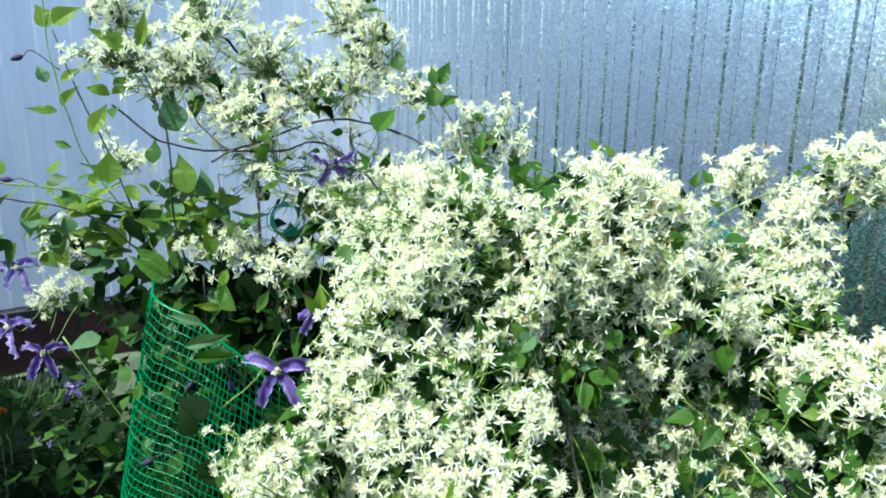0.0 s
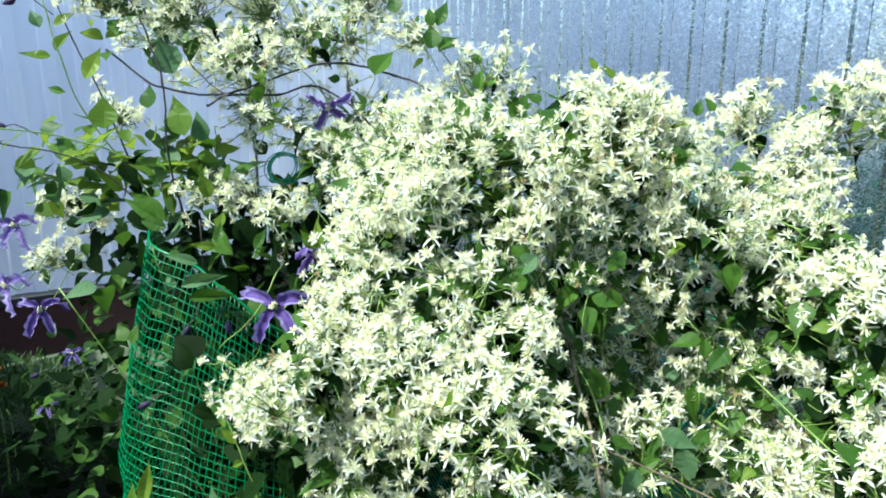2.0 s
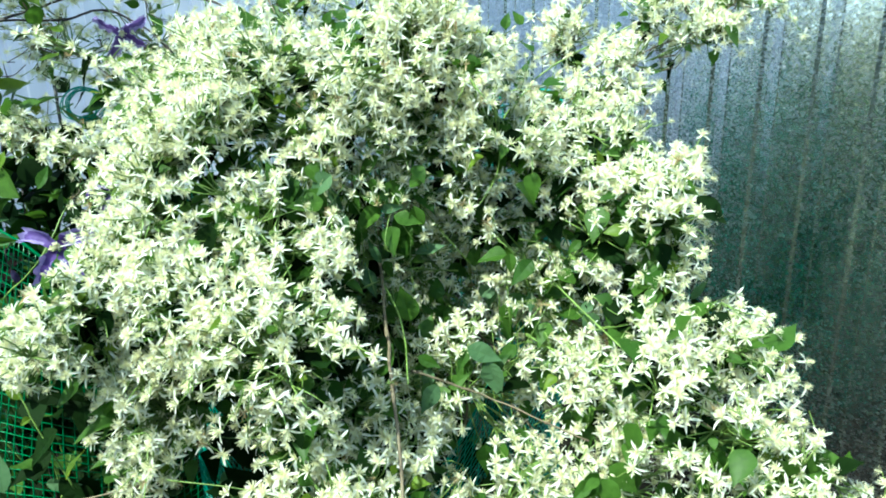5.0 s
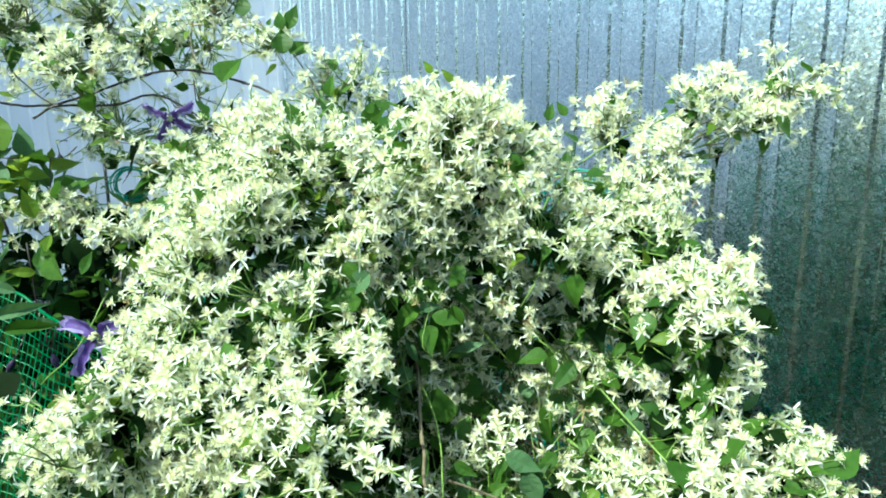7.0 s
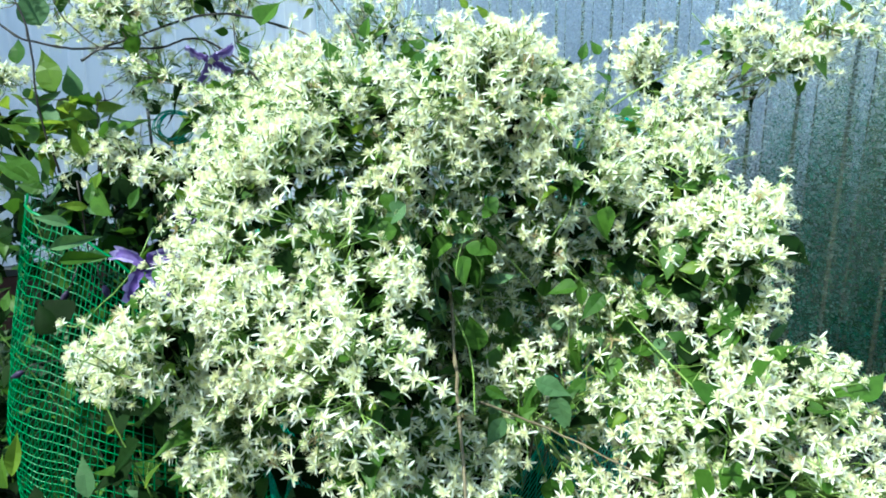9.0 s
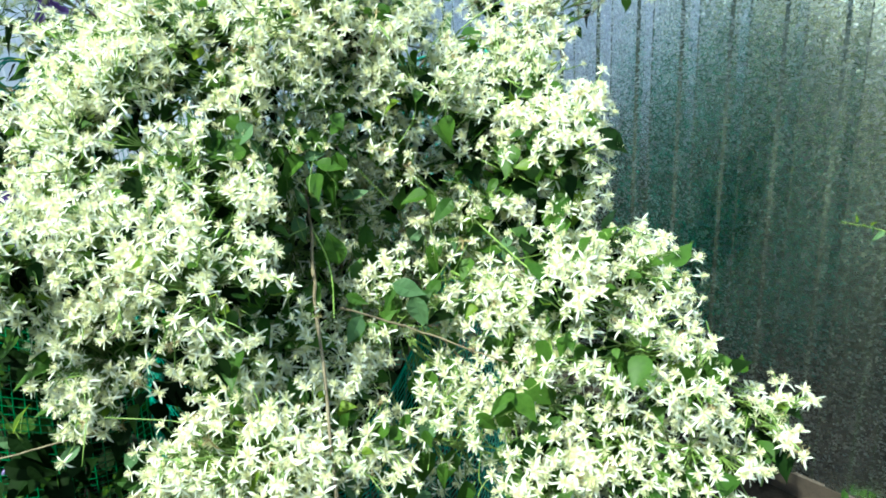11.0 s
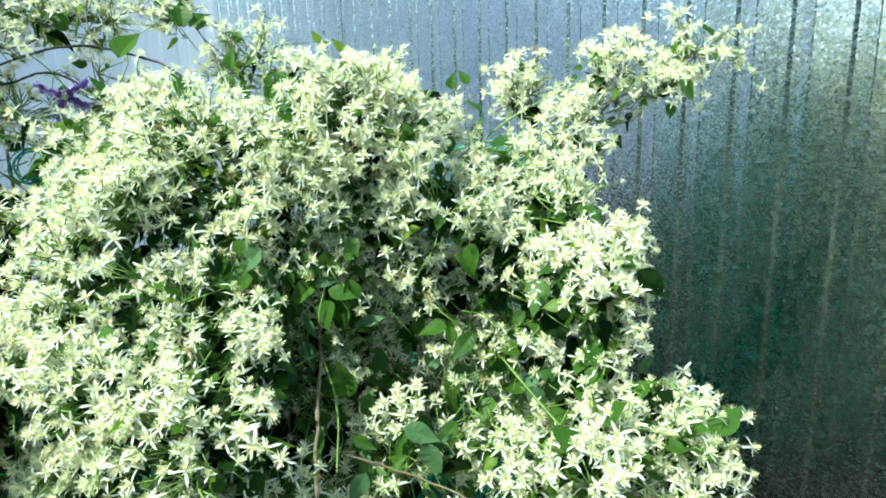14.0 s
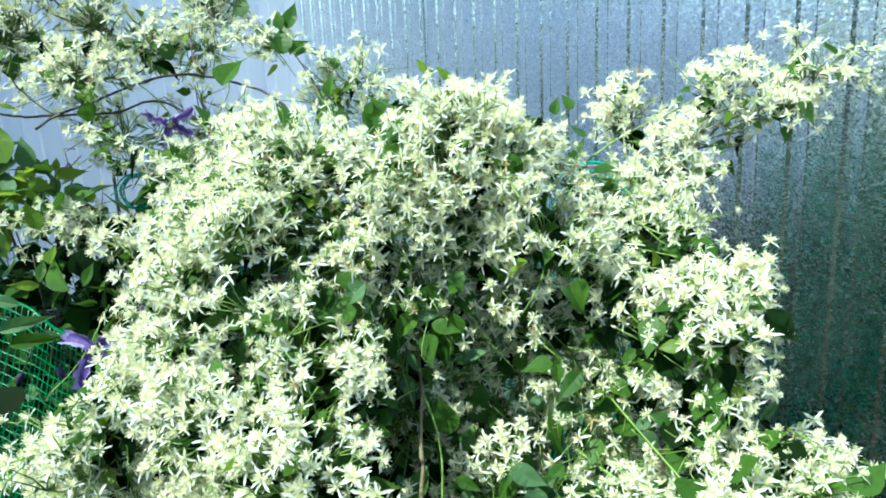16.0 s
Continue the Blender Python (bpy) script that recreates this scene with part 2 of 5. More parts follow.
def curve_points(knots, n=14, wobble=0.0, rng=None):
    """A smooth line (Catmull-Rom) through the knots."""
    k = np.asarray(knots, float)
    k = np.vstack([2 * k[0] - k[1], k, 2 * k[-1] - k[-2]])
    out = []
    for i in range(1, len(k) - 2):
        for s in np.linspace(0, 1, n, endpoint=False):
            a, b, c, d = k[i - 1 : i + 3]
            out.append(0.5 * (2 * b + (c - a) * s + (2 * a - 5 * b + 4 * c - d) * s * s + (3 * b - a - 3 * c + d) * s**3))
    out.append(k[-2])
    out = np.array(out)
    if wobble and rng is not None:
        j = rng.normal(0, wobble, out.shape)
        j[0] = j[-1] = 0
        out += (j + np.roll(j, 1, 0) + np.roll(j, -1, 0)) / 3
    return out


# ---- ground and fences ----
ground_heap = Heap()
xs = np.concatenate([[-3000, -300, -40, -12], np.linspace(-6, 6, 81), [12, 40, 300, 3000]])
gx, gy = np.meshgrid(xs, xs, indexing="ij")
gz = np.array([[0.018 * noise.noise((x * 2.1, y * 2.1, 0)) + 0.010 * noise.noise((x * 9, y * 9, 3)) if abs(x) < 7 and abs(y) < 7 else 0.0 for x, y in zip(rx, ry)] for rx, ry in zip(gx, gy)]) - 0.045
n_side = len(xs)
ground_heap.add(np.stack([gx, gy, gz], -1).reshape(-1, 3), [(i * n_side + j, (i + 1) * n_side + j, (i + 1) * n_side + j + 1, i * n_side + j + 1) for i in range(n_side - 1) for j in range(n_side - 1)])
ground = tagged(new("ground", ground_heap.mesh("ground", [SOIL])), "garden bed soil coloured dark for shade, with pale turf added for reflections", "ground", kind="structure")

CORNER = np.array([-0.558, 3.849])
RIGHT_YAW, LEFT_YAW = radians(-55.46), radians(34.41)
ALONG_RIGHT = np.array([math.cos(RIGHT_YAW), math.sin(RIGHT_YAW)])
ALONG_LEFT = -np.array([math.cos(LEFT_YAW), math.sin(LEFT_YAW)])
FACE_RIGHT = np.array([math.sin(RIGHT_YAW), -math.cos(RIGHT_YAW)])
FACE_LEFT = np.array([math.sin(LEFT_YAW), -math.cos(LEFT_YAW)])


def profile_sheet(name, parent, start, along, face, profile, u0, u1, z0, z1, material, label="", thick=0.0008):
    """A ribbed sheet of steel. profile: (place along the sheet, depth) pairs."""
    h = Heap()
    us, ds = zip(*profile)
    pr = [(u0, np.interp(u0, us, ds))] + [(u, d) for u, d in profile if u0 < u < u1] + [(u1, np.interp(u1, us, ds))]
    zs = np.linspace(z0, z1, 9)
    n = len(pr)
    v, f = [], []
    for side in (0, 1):
        for z in zs:
            for u, d in pr:
                dent = 0.0012 * noise.noise((u * 3.0, z * 2.3, 7))
                p = start + along * u + face * (d + dent - side * thick)
                v.append((p[0], p[1], z))
    m = len(zs)
    for side in (0, 1):
        o = side * m * n
        for j in range(m - 1):
            for i in range(n - 1):
                q = (o + j * n + i, o + j * n + i + 1, o + (j + 1) * n + i + 1, o + (j + 1) * n + i)
                f.append(q if not side else q[::-1])
    for j in (0, m - 1):
        for i in range(n - 1):
            f.append((j * n + i, j * n + i + 1, m * n + j * n + i + 1, m * n + j * n + i))
    h.add(v, f)
    ob = new(name, h.mesh(name, [material], smooth=False))
    ob.parent = parent
    return tagged(ob, label)


def ribs(pitch, crest, slope, depth, length, first, groove=0.0, rise=None, crease=0.0):
    """The outline of a trapezoid-ribbed sheet, as (place, depth)."""
    out, k = [(-0.02, 0.0)], 0
    rise = slope if rise is None else rise
    while first + k * pitch < length:
        u = first + k * pitch
        bits = [(u, 0.0), (u + rise, depth), (u + rise + crest * 0.5 - 0.004, depth), (u + rise + crest * 0.5, depth - groove), (u + rise + crest * 0.5 + 0.004, depth), (u + rise + crest, depth), (u + rise + slope + crest, 0.0)] + ([(u + crease - 0.022, 0.0), (u + crease, 0.0017), (u + crease + 0.002, 0.0)] if crease else [])
        out += [b for b in bits if b[0] > -0.02]
        k += 1
    out.append((length + 0.2, 0.0))
    return out


SHEET = 1.15
right_fence = thing("fence_right", "galvanised ribbed steel sheet fence with dull spangled zinc", "fence", kind="structure")
right_ribs = ribs(0.115, 0.042, 0.0065, 0.0060, 9.3, 0.0136 - 0.0505, 0.0, 0.002, 0.085)
for k in range(8):
    lap = 0.0 if k % 2 else 0.0016
    profile_sheet("steel_sheet", right_fence, CORNER, ALONG_RIGHT, FACE_RIGHT, [(u, d + lap) for u, d in right_ribs], k * SHEET - 0.012, (k + 1) * SHEET + 0.03, 0.015, 2.02, STEEL)
left_fence = thing("fence_left", "pale blue-white painted ribbed steel fence on a dark plinth", "fence", kind="structure")
left_ribs = ribs(0.1335, 0.045, 0.010, 0.010, 6.0, 0.036)
for k in range(5):
    lap = 0.0 if k % 2 else 0.0016
    profile_sheet("steel_sheet", left_fence, CORNER, ALONG_LEFT, FACE_LEFT, [(u, d + lap) for u, d in left_ribs], k * 1.068 - 0.012, (k + 1) * 1.068 + 0.03, 0.24, 2.02, PAINT)


def slab(name, parent, start, along, face, u0, u1, d0, d1, z0, z1, material, label=""):
    bm = bmesh.new()
    pts = []
    for z in (z0, z1):
        for u, d in ((u0, d0), (u1, d0), (u1, d1), (u0, d1)):
            p = start + along * u + face * d
            pts.append(bm.verts.new((p[0], p[1], z)))
    for q in ((0, 1, 2, 3), (4, 7, 6, 5), (0, 4, 5, 1), (1, 5, 6, 2), (2, 6, 7, 3), (3, 7, 4, 0)):
        bm.faces.new([pts[i] for i in q])
    bmesh.ops.recalc_face_normals(bm, faces=bm.faces)
    bmesh.ops.bevel(bm, geom=bm.edges[:], offset=0.004, segments=1, affect="EDGES")
    me = bpy.data.meshes.new(name)
    bm.to_mesh(me)
    bm.free()
    me.materials.append(material)
    ob = new(name, me)
    ob.parent = parent
    return tagged(ob, label)


slab("plinth", left_fence, CORNER, ALONG_LEFT, FACE_LEFT, 0.03, 6.0, -0.06, 0.05, -0.10, 0.20, PLINTH, "dark red painted plinth")
slab("plinth_cap", left_fence, CORNER, ALONG_LEFT, FACE_LEFT, 0.03, 6.0, -0.06, 0.062, 0.203, 0.238, CAP, "black strip on top of the plinth")
slab("bottom_rail", right_fence, CORNER, ALONG_RIGHT, FACE_RIGHT, 0.03, 9.0, -0.06, 0.006, -0.10, 0.014, BOARD, "dark brown board under the sheets")

# dark wall added out of view so that the steel's ribs reflect darkly
reflect_wall = thing("unseen_wall_back", "unseen dark wall added behind the viewpoint for the steel to reflect", "wall", kind="structure")
REFLECT_DARK = plain("dark_reflected_wall", (0.045, 0.06, 0.038), (0.085, 0.105, 0.065), 6, 0.8)
slab("reflected_wall", reflect_wall, np.array([-7.0, -3.6]), np.array([1.0, 0.0]), np.array([0.0, 1.0]), 0.0, 13.0, -0.05, 0.05, -0.06, 2.3, REFLECT_DARK)
# added out of view: blocks the sun from the low plants at the left
added_screen = thing("unseen_wall_side", "unseen pale screen added square to the painted fence to shade low plants", "wall", kind="structure")
slab("screen", added_screen, CORNER + ALONG_LEFT * 2.72, FACE_LEFT, ALONG_LEFT, 0.08, 1.95, 0.0, 0.06, -0.06, 1.60, PAINT)


# ---- small shapes of the plants ----
def petal_shape(length, width, curl, fold, ruffle=0.0, steps=4):
    """A narrow petal along +x: three points across at each step, and a tip."""
    v, f = [], []
    for i in range(steps):
        s = i / steps
        w = width * (0.28 + 0.72 * math.sin(math.pi * min(1.0, s * 0.72 + 0.10)) ** 0.8) * 0.5
        r = length * s
        z = curl * length * s * s + ruffle * length * math.sin(7 * s)
        v += [(r, -w, z + fold * w), (r, 0, z), (r, w, z + fold * w)]
    v.append((length, 0, curl * length))
    for i in range(steps - 1):
        a = 3 * i
        f += [(a, a + 3, a + 4, a + 1), (a + 1, a + 4, a + 5, a + 2)]
    a = 3 * (steps - 1)
    f += [(a, a + 3, a + 1), (a + 1, a + 3, a + 2)]
    return np.array(v), f


def star_flower(rng, open_share=1.0, threads=46, petals=4, worn=False):
    """A four-petalled star with a tuft of thread-like stamens; its face looks along +z. About 3 cm across."""
    h = Heap()
    turn0 = rng.uniform(0, 6.3)
    for k in range(petals):
        if worn and rng.random() < 0.5:
            continue
        v, f = petal_shape(rng.uniform(0.0135, 0.0175), rng.uniform(0.0027, 0.0037), rng.uniform(-0.7, 0.15), rng.uniform(0.1, 0.7))
        lift = (1 - open_share) * 1.2 + rng.uniform(-0.22, 0.28)
        a = turn0 + k * 2 * math.pi / petals + rng.uniform(-0.12, 0.12)
        m = np.array(Matrix.Rotation(a, 4, "Z") @ Matrix.Rotation(-lift, 4, "Y"))
        h.add(v, f, 0, m)
    for k in range(threads):
        a, tilt = rng.uniform(0, 6.3), rng.uniform(0.15, 1.25)
        d = np.array([math.cos(a) * math.sin(tilt), math.sin(a) * math.sin(tilt), math.cos(tilt)])
        s = np.array([-math.sin(a), math.cos(a), 0]) * 0.00024
        e = d * rng.uniform(0.007, 0.0135)
        h.add([s, -s, e - s * 1.7, e + s * 1.7], [(0, 1, 2, 3)], 1)
    h.add([(0.0016, 0, -0.001), (-0.0008, 0.0014, -0.001), (-0.0008, -0.0014, -0.001), (0, 0, 0.004)], [(0, 1, 3), (1, 2, 3), (2, 0, 3)], 1)
    return h


def bud_shape():
    v = [(0, 0, -0.001)]
    for z, r in ((0.001, 0.0014), (0.0045, 0.0021), (0.008, 0.0013)):
        v += [(r * math.cos(k * 2 * math.pi / 5), r * math.sin(k * 2 * math.pi / 5), z) for k in range(5)]
    v.append((0, 0, 0.0105))
    f = [(0, 1 + (k + 1) % 5, 1 + k) for k in range(5)]
    for j in range(2):
        o = 1 + 5 * j
        f += [(o + k, o + (k + 1) % 5, o + 5 + (k + 1) % 5, o + 5 + k) for k in range(5)]
    f += [(11 + k, 11 + (k + 1) % 5, 16) for k in range(5)]
    return np.array(v), f


def leaf_shape(length=0.05, width=0.032, fold=0.25, bend=0.25, twist=0.0, point=1.0, wave=0.0):
    """An ovate leaf with a drawn-out tip, along +x from its base, its upper face to +z."""
    outline = [(0.0, 0.05), (0.07, 0.46), (0.18, 0.86), (0.32, 1.0), (0.50, 0.86), (0.68, 0.52), (0.84, 0.21 * (2 - point)), (0.94, 0.06)]
    v, f = [], []
    for i, (s, w) in enumerate(outline):
        r, half = s * length, w * width / 2
        z = -bend * length * s * s
        t = twist * s
        rise = fold * half + wave * width * math.sin(9 * s)
        fall = fold * half - wave * width * math.sin(9 * s + 0.6)
        v += [(r, -half, z + rise - t * half), (r, 0, z), (r, half, z + fall + t * half)]
    v.append((length, 0, -bend * length))
    n = len(outline)
    for i in range(n - 1):
        a = 3 * i
        f += [(a, a + 3, a + 4, a + 1), (a + 1, a + 4, a + 5, a + 2)]
    a = 3 * (n - 1)
    f += [(a, a + 3, a + 1), (a + 1, a + 3, a + 2)]
    return np.array(v), f


def leaf_frame(at, way, up, size=1.0):
    """x along the leaf, z out of its upper face."""
    x = np.asarray(way, float)
    x = x / np.linalg.norm(x)
    y = np.cross(np.asarray(up, float), x)
    if np.linalg.norm(y) < 1e-3:
        y = np.cross((0.2, 1.0, 0.1), x)
    y /= np.linalg.norm(y)
    z = np.cross(x, y)
    m = np.eye(4)
    m[:3, 0], m[:3, 1], m[:3, 2], m[:3, 3] = x * size, y * size, z * size, at
    return m


rng = np.random.default_rng(11)
FLOWERS = [star_flower(rng, o) for o in (1.0, 1.0, 1.0, 0.95, 0.85, 0.7, 0.5)] + [star_flower(rng, 1.0, 22, 4, True) for _ in range(2)]
FLOWER_MESHES = [h.mesh("star_flower", [PETAL, STAMEN]) for h in FLOWERS]
WORN_MESH = FLOWERS[7].mesh("faded_flower", [WITHERED, WITHERED])
BUD_V, BUD_F = bud_shape()
LEAVES = [leaf_shape(0.05, 0.033, f, b, t, 1.0, w) for f, b, t, w in ((0.25, 0.15, 0.0, 0.02), (0.4, 0.3, 0.2, 0.03), (0.1, 0.05, -0.25, 0.04), (0.55, 0.4, 0.1, 0.02), (0.2, -0.12, 0.3, 0.03))]


def leaf_mesh(v, f, material):
    h = Heap()
    h.add(v, f)
    return h.mesh("leaf", [material], smooth=False)


LEAF_MESHES = {m.name: [leaf_mesh(v, f, m) for v, f in LEAVES] for m in (LEAF, YOUNG, GREYLEAF, SHADELEAF)}

# ---- the white clematis: places and radii of its flowering sprays ----
CROWN = [
    (0.272, 1.132, 1.085, 0.070, 0.080, 0.050),
    (0.316, 1.104, 1.088, 0.056, 0.070, 0.040),
    (0.060, 1.052, 1.052, 0.102, 0.110, 0.070),
    (0.250, 1.019, 1.072, 0.104, 0.100, 0.067),
    (-0.024, 0.989, 0.987, 0.081, 0.110, 0.063),
    (0.129, 1.011, 0.992, 0.150, 0.090, 0.053),
    (0.308, 1.004, 1.055, 0.055, 0.070, 0.066),
    (-0.080, 1.050, 1.027, 0.047, 0.070, 0.035),
    (0.228, 1.032, 1.131, 0.074, 0.070, 0.026),
    (-0.015, 1.101, 1.071, 0.065, 0.080, 0.056),
]
SKIRT = [
    (0.134, 0.851, 0.826, 0.039, 0.050, 0.060),
    (0.167, 0.771, 0.690, 0.048, 0.050, 0.048),
    (0.124, 0.757, 0.704, 0.059, 0.060, 0.045),
    (-0.067, 0.916, 0.888, 0.063, 0.090, 0.090),
    (-0.175, 0.875, 0.755, 0.072, 0.080, 0.045),
    (-0.106, 0.888, 0.811, 0.089, 0.090, 0.055),
    (0.009, 0.798, 0.823, 0.093, 0.090, 0.068),
    (0.069, 0.890, 0.866, 0.061, 0.080, 0.061),
    (0.106, 0.732, 0.804, 0.068, 0.090, 0.063),
    (-0.052, 0.817, 0.693, 0.065, 0.080, 0.087),
    (-0.127, 0.798, 0.816, 0.061, 0.080, 0.061),
    (0.075, 0.740, 0.545, 0.057, 0.070, 0.057),
    (0.166, 0.682, 0.614, 0.120, 0.080, 0.057),
]
RIGHT_SIDE = [
    (0.489, 0.919, 0.858, 0.040, 0.040, 0.036),
    (0.516, 0.909, 0.895, 0.042, 0.042, 0.038),
    (0.466, 0.960, 0.918, 0.042, 0.042, 0.038),
    (0.453, 0.927, 0.813, 0.040, 0.040, 0.036),
    (0.432, 0.977, 0.871, 0.036, 0.036, 0.032),
    (0.350, 1.103, 1.066, 0.048, 0.050, 0.040),
    (0.441, 1.126, 1.008, 0.050, 0.050, 0.042),
    (0.517, 1.128, 0.968, 0.045, 0.050, 0.040),
    (0.370, 1.031, 0.945, 0.060, 0.050, 0.050),
    (0.424, 1.012, 0.908, 0.045, 0.040, 0.045),
    (0.277, 0.973, 0.964, 0.080, 0.060, 0.040),
    (0.364, 0.973, 0.963, 0.080, 0.070, 0.055),
    (0.323, 0.989, 0.899, 0.045, 0.050, 0.030),
    (0.491, 1.099, 0.934, 0.058, 0.080, 0.075),
    (0.349, 1.009, 0.852, 0.047, 0.060, 0.039),
    (0.545, 0.883, 0.933, 0.047, 0.050, 0.027),
    (0.540, 0.851, 0.882, 0.049, 0.060, 0.039),
    (0.540, 0.850, 0.834, 0.033, 0.050, 0.033),
    (0.541, 1.001, 0.955, 0.038, 0.050, 0.038),
    (0.453, 0.817, 0.676, 0.053, 0.050, 0.053),
]
RIGHT_ARM = [
    (0.468, 0.658, 0.531, 0.068, 0.060, 0.037),
    (0.551, 0.659, 0.547, 0.061, 0.050, 0.031),
    (0.635, 0.647, 0.559, 0.054, 0.050, 0.027),
    (0.524, 0.839, 0.766, 0.051, 0.050, 0.032),
    (0.591, 0.813, 0.774, 0.037, 0.050, 0.031),
    (0.610, 0.788, 0.751, 0.036, 0.050, 0.024),
    (0.510, 0.752, 0.737, 0.075, 0.080, 0.061),
    (0.601, 0.771, 0.758, 0.049, 0.060, 0.035),
    (0.569, 0.717, 0.680, 0.074, 0.080, 0.054),
    (0.648, 0.686, 0.642, 0.060, 0.060, 0.043),
    (0.717, 0.665, 0.600, 0.047, 0.050, 0.033),
    (0.564, 0.694, 0.578, 0.075, 0.070, 0.041),
    (0.467, 0.696, 0.558, 0.048, 0.060, 0.041),
]
BACK_SPRAY = [
    (0.544, 1.189, 1.000, 0.075, 0.070, 0.053),
    (0.625, 1.237, 1.062, 0.086, 0.070, 0.059),
    (0.655, 1.257, 1.135, 0.073, 0.060, 0.045),
    (0.745, 1.228, 1.105, 0.072, 0.060, 0.049),
    (0.790, 1.232, 1.155, 0.058, 0.050, 0.040),
    (0.520, 1.294, 1.085, 0.043, 0.050, 0.057),
    (0.599, 1.225, 1.015, 0.055, 0.060, 0.055),
]
UPPER_SPRAY = [
    (-0.568, 1.251, 1.361, 0.049, 0.050, 0.064),
    (-0.564, 1.236, 1.284, 0.069, 0.050, 0.059),
    (-0.431, 1.295, 1.335, 0.076, 0.060, 0.071),
    (-0.446, 1.249, 1.266, 0.089, 0.060, 0.059),
    (-0.319, 1.299, 1.277, 0.061, 0.060, 0.076),
    (-0.247, 1.303, 1.248, 0.040, 0.040, 0.040),
    (-0.326, 1.220, 1.197, 0.072, 0.050, 0.053),
    (-0.190, 1.431, 1.437, 0.054, 0.050, 0.054),
    (-0.204, 1.393, 1.362, 0.053, 0.050, 0.064),
    (-0.155, 1.362, 1.280, 0.078, 0.060, 0.068),
    (-0.058, 1.346, 1.235, 0.051, 0.040, 0.041),
]
MIDDLE_SPRAY = [
    (-0.225, 1.210, 1.080, 0.077, 0.060, 0.058),
    (-0.111, 1.226, 1.081, 0.068, 0.060, 0.058),
    (-0.162, 1.188, 1.028, 0.085, 0.060, 0.057),
    (0.087, 1.300, 1.166, 0.069, 0.050, 0.044),
    (0.028, 1.142, 1.082, 0.071, 0.050, 0.044),
]
CENTRE = [
    (0.266, 1.097, 0.788, 0.111, 0.060, 0.094),
    (0.169, 0.986, 0.748, 0.070, 0.060, 0.085),
    (0.331, 1.053, 0.688, 0.109, 0.060, 0.092),
    (0.431, 1.107, 0.746, 0.070, 0.060, 0.087),
    (0.308, 0.897, 0.665, 0.103, 0.060, 0.087),
    (0.204, 0.749, 0.591, 0.085, 0.060, 0.078),
    (0.474, 0.753, 0.602, 0.078, 0.060, 0.078),
    (0.337, 0.755, 0.568, 0.078, 0.060, 0.078),
    (0.446, 0.926, 0.717, 0.066, 0.050, 0.082),
    (0.413, 0.973, 0.790, 0.067, 0.050, 0.075),
    (0.112, 0.969, 0.932, 0.064, 0.060, 0.043),
    (0.204, 0.980, 0.901, 0.066, 0.060, 0.044),
]
AIRY_SPRAY = [
    (-0.583, 1.476, 1.247, 0.098, 0.060, 0.065),
    (-0.410, 1.412, 1.192, 0.094, 0.060, 0.073),
    (-0.307, 1.430, 1.242, 0.063, 0.050, 0.052),
    (-0.216, 1.478, 1.244, 0.065, 0.050, 0.065),
    (-0.338, 1.371, 1.091, 0.093, 0.050, 0.051),
    (-0.177, 1.363, 1.101, 0.061, 0.050, 0.081),
    (-0.378, 1.256, 0.970, 0.092, 0.050, 0.031),
    (-0.216, 1.313, 1.031, 0.059, 0.050, 0.040),
    (0.054, 1.328, 1.150, 0.068, 0.050, 0.048),
]
FAR_LEFT_SPRAY = [
    (-0.356, 1.203, 0.962, 0.075, 0.050, 0.034),
    (-0.262, 1.185, 0.945, 0.055, 0.050, 0.034),
    (-0.853, 1.480, 0.898, 0.076, 0.050, 0.038),
    (-0.802, 1.482, 0.874, 0.063, 0.050, 0.051),
    (-0.873, 1.453, 0.774, 0.076, 0.050, 0.057),
    (-0.684, 1.438, 1.086, 0.042, 0.040, 0.042),
]
# leaves that stand by themselves: base, way and length, width as a share of the length, material
UPPER_LEAVES = [
    (-0.686, 1.240, 1.344, -0.023, 0.006, 0.041, 0.80, YOUNG),
    (-0.681, 1.241, 1.347, 0.041, 0.013, 0.034, 0.75, YOUNG),
    (-0.691, 1.219, 1.250, -0.014, 0.007, 0.041, 0.70, GREYLEAF),
    (-0.669, 1.223, 1.253, 0.038, 0.009, 0.020, 0.50, YOUNG),
    (-0.664, 1.214, 1.210, 0.020, 0.011, 0.039, 0.50, YOUNG),
    (-0.672, 1.211, 1.202, -0.044, -0.005, 0.004, 0.40, YOUNG),
    (-0.648, 1.202, 1.141, -0.044, -0.004, 0.009, 0.35, LEAF),
    (-0.527, 1.202, 1.305, -0.063, -0.001, 0.038, 0.42, YOUNG),
    (-0.513, 1.204, 1.305, 0.014, 0.016, 0.069, 0.30, YOUNG),
    (-0.585, 1.229, 1.230, -0.042, -0.001, 0.019, 0.50, YOUNG),
    (-0.582, 1.230, 1.232, 0.023, 0.007, 0.018, 0.60, YOUNG),
    (-0.616, 1.211, 1.164, 0.025, 0.013, 0.044, 0.60, YOUNG),
]
